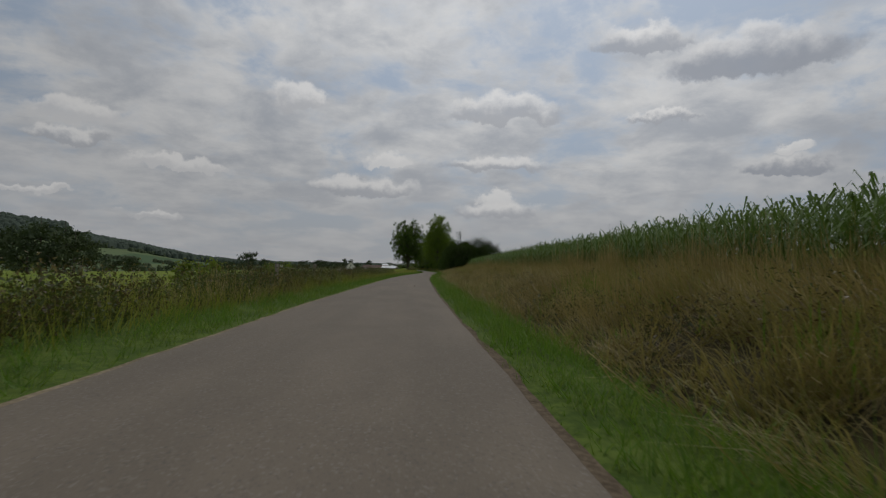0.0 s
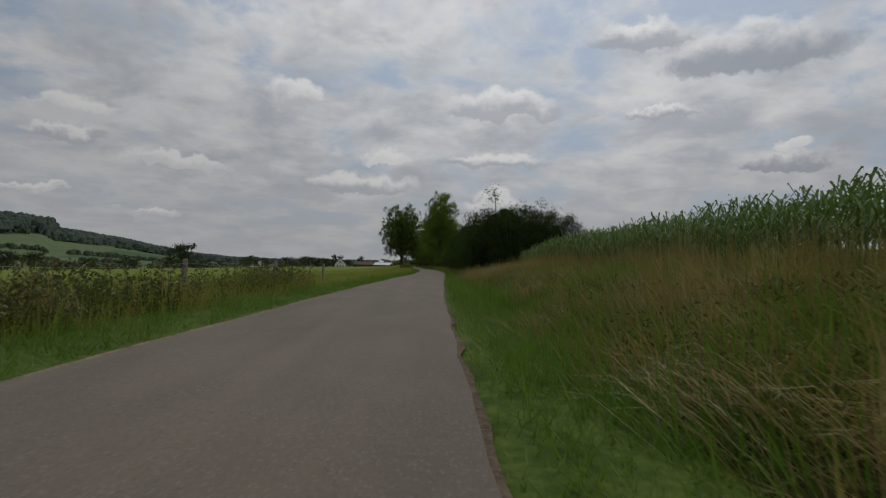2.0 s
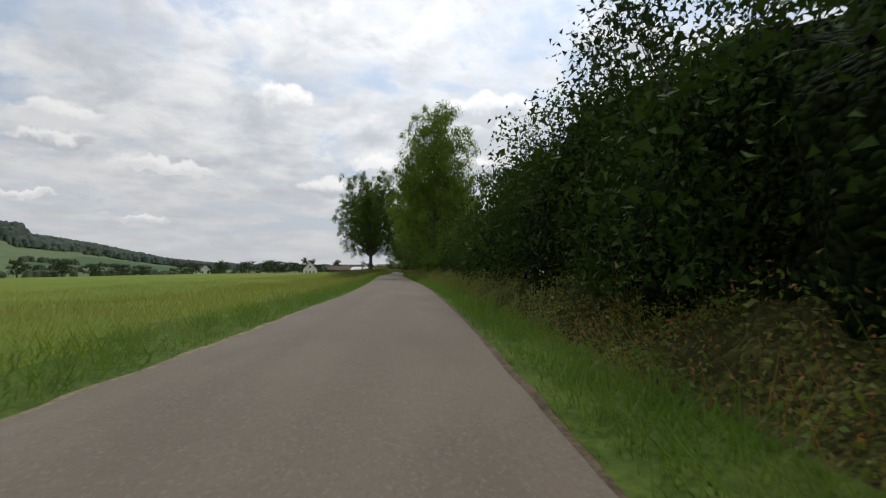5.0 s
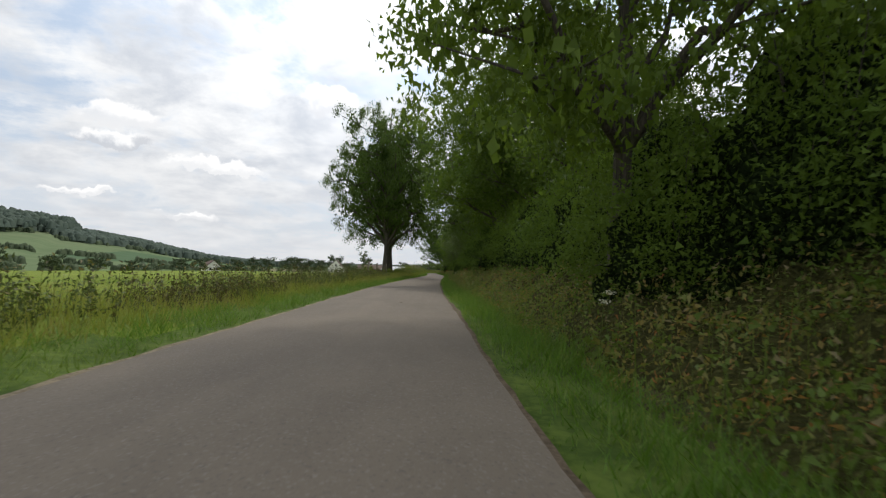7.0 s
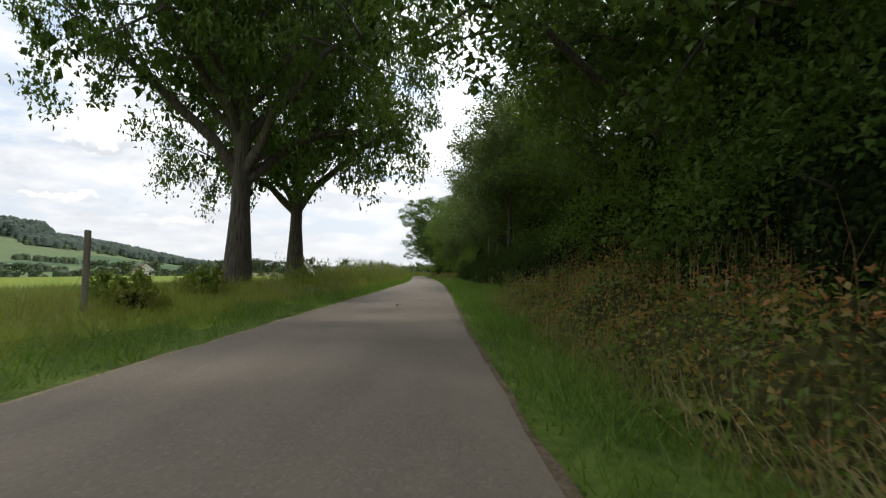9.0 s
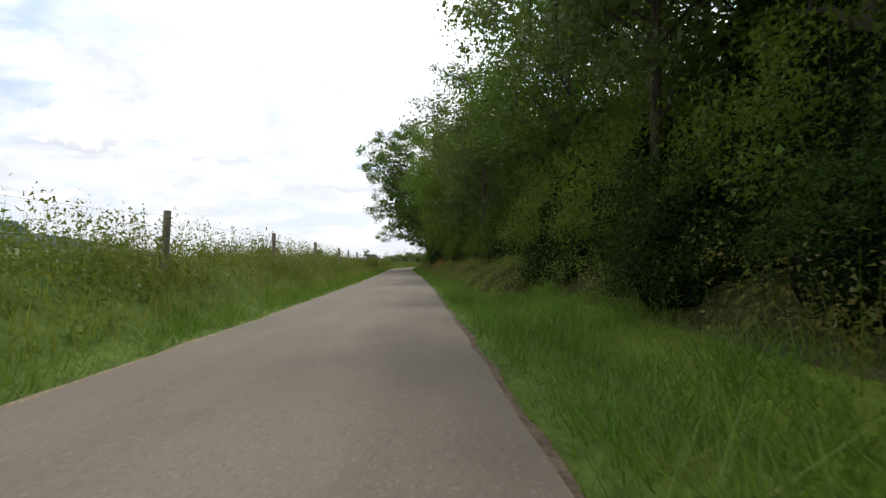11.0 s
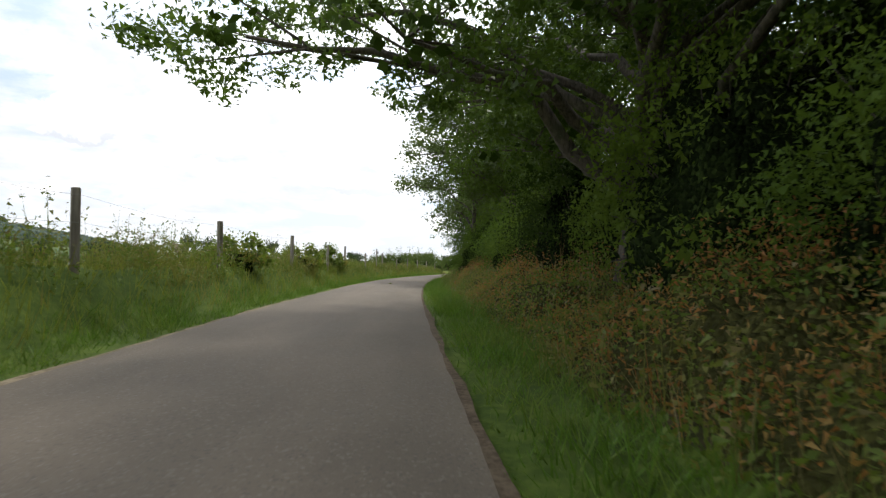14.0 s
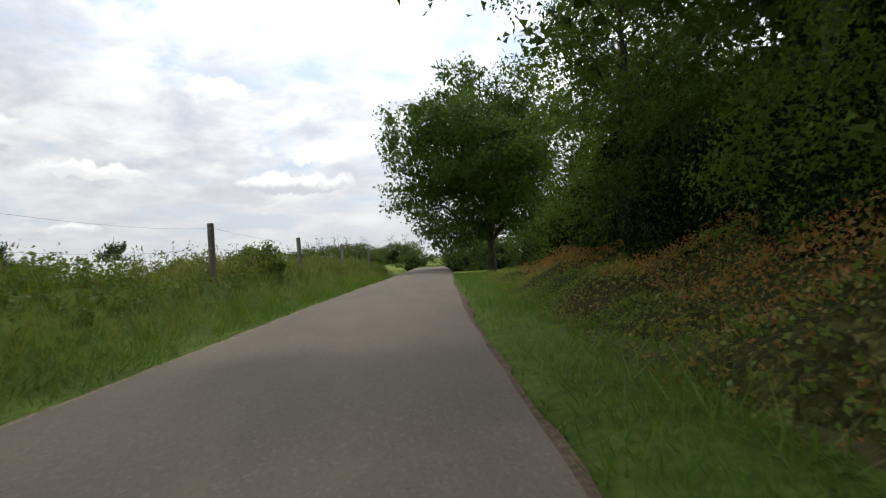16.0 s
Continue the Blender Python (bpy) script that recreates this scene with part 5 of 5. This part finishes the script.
def build_undergrowth():
    rng = np.random.default_rng(241)
    y, d = scatter(rng, 185000, 96, 455, 2.95, 6.2)
    keep = ~((y > 262) & (y < 312) & (d < 4.6)) & (rng.uniform(0, 1, len(y)) < 0.55 + 0.45 * smooth(y, 130, 165))
    y, d = y[keep], d[keep]
    u = rng.uniform(0, 1, len(y))
    lift = np.where(u < 0.6, rng.uniform(0.78, 1.12, len(y)), rng.uniform(0.05, 0.9, len(y))) * mound(y, d) + 0.03
    v, f = leaves(rng, on_ground(y, d) + np.stack([0 * y, 0 * y, lift], 1), 0.072, 0.62)
    outer = len(v)
    # added sheet below the leaves, coloured as the shade between them
    gy, gd = np.meshgrid(np.arange(97, 455, 0.25), np.arange(2.9, 7.3, 0.25), indexing="ij")
    open_strip = smooth(gy, 260, 264) * (1 - smooth(gy, 310, 314)) * (1 - smooth(gd, 4.4, 5.2))
    rise = (0.78 + rng.normal(size=gy.shape) * 0.09) * mound(gy, gd) * (1 - open_strip) - 0.10
    base = on_ground(gy.ravel(), gd.ravel()) + np.stack([0 * gy.ravel(), 0 * gy.ravel(), rise.ravel()], 1)
    i = (np.arange(gy.shape[0] - 1) * gy.shape[1])[:, None] + np.arange(gy.shape[1] - 1)[None]
    body = (base, np.stack([i, i + 1, i + gy.shape[1] + 1, i + gy.shape[1]], -1).reshape(-1, 4))
    v, f = merge([(v, f), body])
    tagged(mesh_object("bramble_undergrowth", v, f, LEAF_BRAMBLE, second=SHADED_UNDERGROWTH, second_from=outer, smooth=True), "brambles and nettles at the foot of the hedge", "undergrowth", kind="stuff")
    y, d = scatter(rng, 10500, 96, 434, 2.7, 6.0)
    keep = ~((y > 262) & (y < 312) & (d < 4.4)) & (rng.uniform(0, 1, len(y)) < 0.25 + 0.75 * smooth(y, 130, 165))
    body, plume = herbs(rng, y[keep], d[keep], 0.95, 0.07, 10, 2)
    tagged(mesh_object("nettles", *body, HERB_BANK), "upright green nettles and herbs before the hedge", "weeds", kind="stuff")
    tagged(mesh_object("seed_plumes", *plume, SEED), "pale seed plumes above the nettles", "seed heads", kind="stuff")
    y, d = scatter(rng, 70000, 96, 440, 3.2, 6.2)
    keep = (np.sin(y * 0.37 + 1.1 * np.sin(y * 0.11)) + rng.uniform(-1, 1, len(y)) > 0.0) & ~((y > 262) & (y < 312))
    y, d = y[keep], d[keep]
    lift = rng.uniform(0.5, 1.25, len(y)) * mound(y, d)
    v, f = leaves(rng, on_ground(y, d) + np.stack([0 * y, 0 * y, lift], 1), 0.068, 0.45, corners=3)
    extra = [(v, f)]
    for y0, y1 in ((232, 262), (345, 358), (366, 374), (380, 398), (404, 414), (424, 442), (444, 452)):
        yy, dd = scatter(rng, 7500, y0, y1, 3.3 if y1 < 440 else 4.3, 6.6)
        up = rng.uniform(0.75, 1.35, len(yy)) * mound(yy, dd) + 0.05
        extra.append(leaves(rng, on_ground(yy, dd) + np.stack([0 * yy, 0 * yy, up], 1), 0.068, 0.45, corners=3))
    v, f = merge(extra)
    gy, gd = [], []
    for y0, y1, n in ((222, 262, 9500), (338, 358, 2200), (366, 402, 2200), (404, 428, 1000)):
        a, b = scatter(rng, n, y0, y1, 3.0, 5.8)
        gy.append(a)
        gd.append(b)
    gy, gd = np.concatenate(gy), np.concatenate(gd)
    golden, gf = swathed(rng, gy, gd, rng.uniform(0.35, 0.85, len(gy)), 0.009)
    tagged(mesh_object("golden_grass", golden, gf, GRASS_DRY), "tall golden dry grass before the trees", "grass", kind="stuff")
    w, g = swathed(rng, y[::4], d[::4], 0.75 * rng.uniform(0.5, 1.3, len(y[::4])), 0.007)
    v, f = merge([(v, f), (w, g)])
    tagged(mesh_object("withered_herbs", v, f, LEAF_RUST), "rust-brown withered herbs below the trees", "undergrowth", kind="stuff")


def build_stalks():
    rng = np.random.default_rng(251)
    y, d = scatter(rng, 800, 244, 262, 4.6, 7.2)
    yy, dd = scatter(rng, 500, 366, 400, 5.0, 7.0)
    y, d = np.concatenate([y, yy]), np.concatenate([d, dd])
    v, f = blades(rng, on_ground(y, d, -0.02), rng.uniform(0.8, 1.8, len(y)), 0.008, 0.10, (0, 0), 2)
    tagged(mesh_object("dry_stalks", v, f, STALK), "tall dry reddish stalks under the trees", "stalks", kind="stuff")


build_verges()
build_stalks()
build_meadow()
build_dry_bank()
build_left_herbs()
build_undergrowth()


# ------------------------------------------------------------------ small things on the road and verge
def twig(y, d, length, turn, label):
    root = tagged(new("twig"), label, "twig")
    rng = np.random.default_rng(int(y * 10))
    u = np.linspace(0, 1, 7)[:, None]
    line = np.concatenate([(u - 0.5) * length, 0.15 * length * np.sin(u * 7 + y), 0.012 + 0 * u], 1)
    pieces = [tube(line, (0.004 + 0.012 * length) * (1 - 0.6 * u[:, 0]), 5)]
    for k in (2, 4):
        tip = line[k] + np.array([0.28, rng.choice([-1, 1]) * 0.22, 0.03]) * length
        pieces.append(tube(np.stack([line[k], (line[k] + tip) / 2 + np.array([0, 0, 0.01]), tip]), np.array([0.006, 0.004, 0.002]), 4))
    v, f = merge(pieces)
    mesh_object("stick", v, f, TWIG, root)
    z = 0.035 * (1 - (d / HALF) ** 2)
    root.matrix_basis = pose(float(road_x(y)) + d, y, z, 0, 0, turn)
    return root


def fallen_sprig(y, d, turn):
    root = tagged(new("fallen_sprig"), "small green leafy sprig fallen on the asphalt", "leaves")
    rng = np.random.default_rng(int(y))
    pts = np.stack([rng.normal(size=16) * 0.10, rng.normal(size=16) * 0.06, rng.uniform(0.01, 0.05, 16)], 1)
    pts[:, :2] *= 0.55
    v, f = leaves(rng, pts, 0.06, 0.6)
    v[:, 2] = np.clip(v[:, 2], 0.003, 0.05)
    mesh_object("leaf_cluster", v, f, LEAF_ASH, root)
    u = np.linspace(-0.5, 0.5, 5)[:, None]
    v, f = tube(np.concatenate([u * 0.22, 0.02 * np.sin(u * 6), 0.012 + 0 * u], 1), np.full(5, 0.004), 5)
    mesh_object("stalk", v, f, TWIG, root)
    root.matrix_basis = pose(float(road_x(y)) + d, y, 0.035 * (1 - (d / HALF) ** 2), 0, 0, turn)


for y, d, ln, turn in ((29.6, 0.78, 0.14, 10), (340.3, -1.35, 0.26, 15), (355.2, 0.35, 0.16, 5), (246.0, -1.5, 0.18, 30), (352.6, 0.6, 0.12, 60),
                       (259.2, -0.8, 0.16, 20), (204.8, 0.4, 0.12, 40)):
    twig(y, d, ln, turn, "thin dead twig lying on the asphalt")
fallen_sprig(407.8, -0.15, 20)
fallen_sprig(258.6, 0.15, 60)


def flower_umbel(y, d, tall):
    root = tagged(new("hogweed"), "cream-white hogweed umbel on a thin green stalk", "flower")
    rng = np.random.default_rng(int(y * 7))
    u = np.linspace(0, 1, 5)[:, None]
    line = np.concatenate([0.06 * u * u, -0.05 * u, tall * u], 1)
    v, f = tube(line, 0.008 * (1 - 0.4 * u[:, 0]), 6)
    mesh_object("stalk", v, f, HERB, root)
    pts = np.concatenate([rng.normal(size=(60, 2)) * 0.035, rng.uniform(-0.02, 0.03, (60, 1))], 1) + line[-1]
    v, f = leaves(rng, pts, 0.018, 0.9)
    mesh_object("umbel", v, f, UMBEL, root)
    pts = line[1] + rng.normal(size=(8, 3)) * np.array([0.1, 0.1, 0.06])
    v, f = leaves(rng, pts, 0.18, 0.6)
    mesh_object("foliage", v, f, LEAF_BRAMBLE, root)
    root.matrix_basis = pose(*place(y, d), 0, 0, y * 20)


for y, d, tall in ((355.4, 3.2, 0.7), (286.0, 4.7, 0.9), (289.5, 5.0, 0.8), (240.5, 3.3, 0.9), (195.6, 3.3, 0.8), (196.0, 3.5, 0.9)):
    flower_umbel(y, d, tall)


def burdock(y, d, size):
    root = tagged(new("burdock"), "burdock with broad pale green leaves", "plant")
    rng = np.random.default_rng(int(y * 3))
    for k in range(6):
        a = k * 1.05 + rng.uniform(-0.3, 0.3)
        out = np.array([math.cos(a), math.sin(a), 0])
        side = np.array([-math.sin(a), math.cos(a), 0])
        ln = size * rng.uniform(0.7, 1.1)
        rows = []
        for u, w, z in ((0.15, 0.05, 0.10), (0.4, 0.42, 0.30), (0.65, 0.5, 0.38), (0.85, 0.32, 0.34), (1.0, 0.04, 0.26)):
            c = out * ln * u + np.array([0, 0, z * ln])
            rows.append([c - side * w * ln * 0.5 + np.array([0, 0, 0.05 * ln]), c, c + side * w * ln * 0.5 + np.array([0, 0, 0.05 * ln])])
        v = np.array(rows).reshape(-1, 3)
        i = (np.arange(4) * 3)[:, None] + np.arange(2)[None]
        q = np.stack([i, i + 1, i + 4, i + 3], -1).reshape(-1, 4)
        mesh_object("leaf", v, q, LEAF_BRAMBLE, root, smooth=True)
    root.matrix_basis = pose(*place(y, d, 0.02), 0, 0, y * 9)


for y, d, size in ((421.6, 3.7, 0.4), (394.0, 3.4, 0.4), (367.0, 3.3, 0.42), (247.0, 3.2, 0.4), (181.0, 3.2, 0.35)):
    burdock(y, d, size)
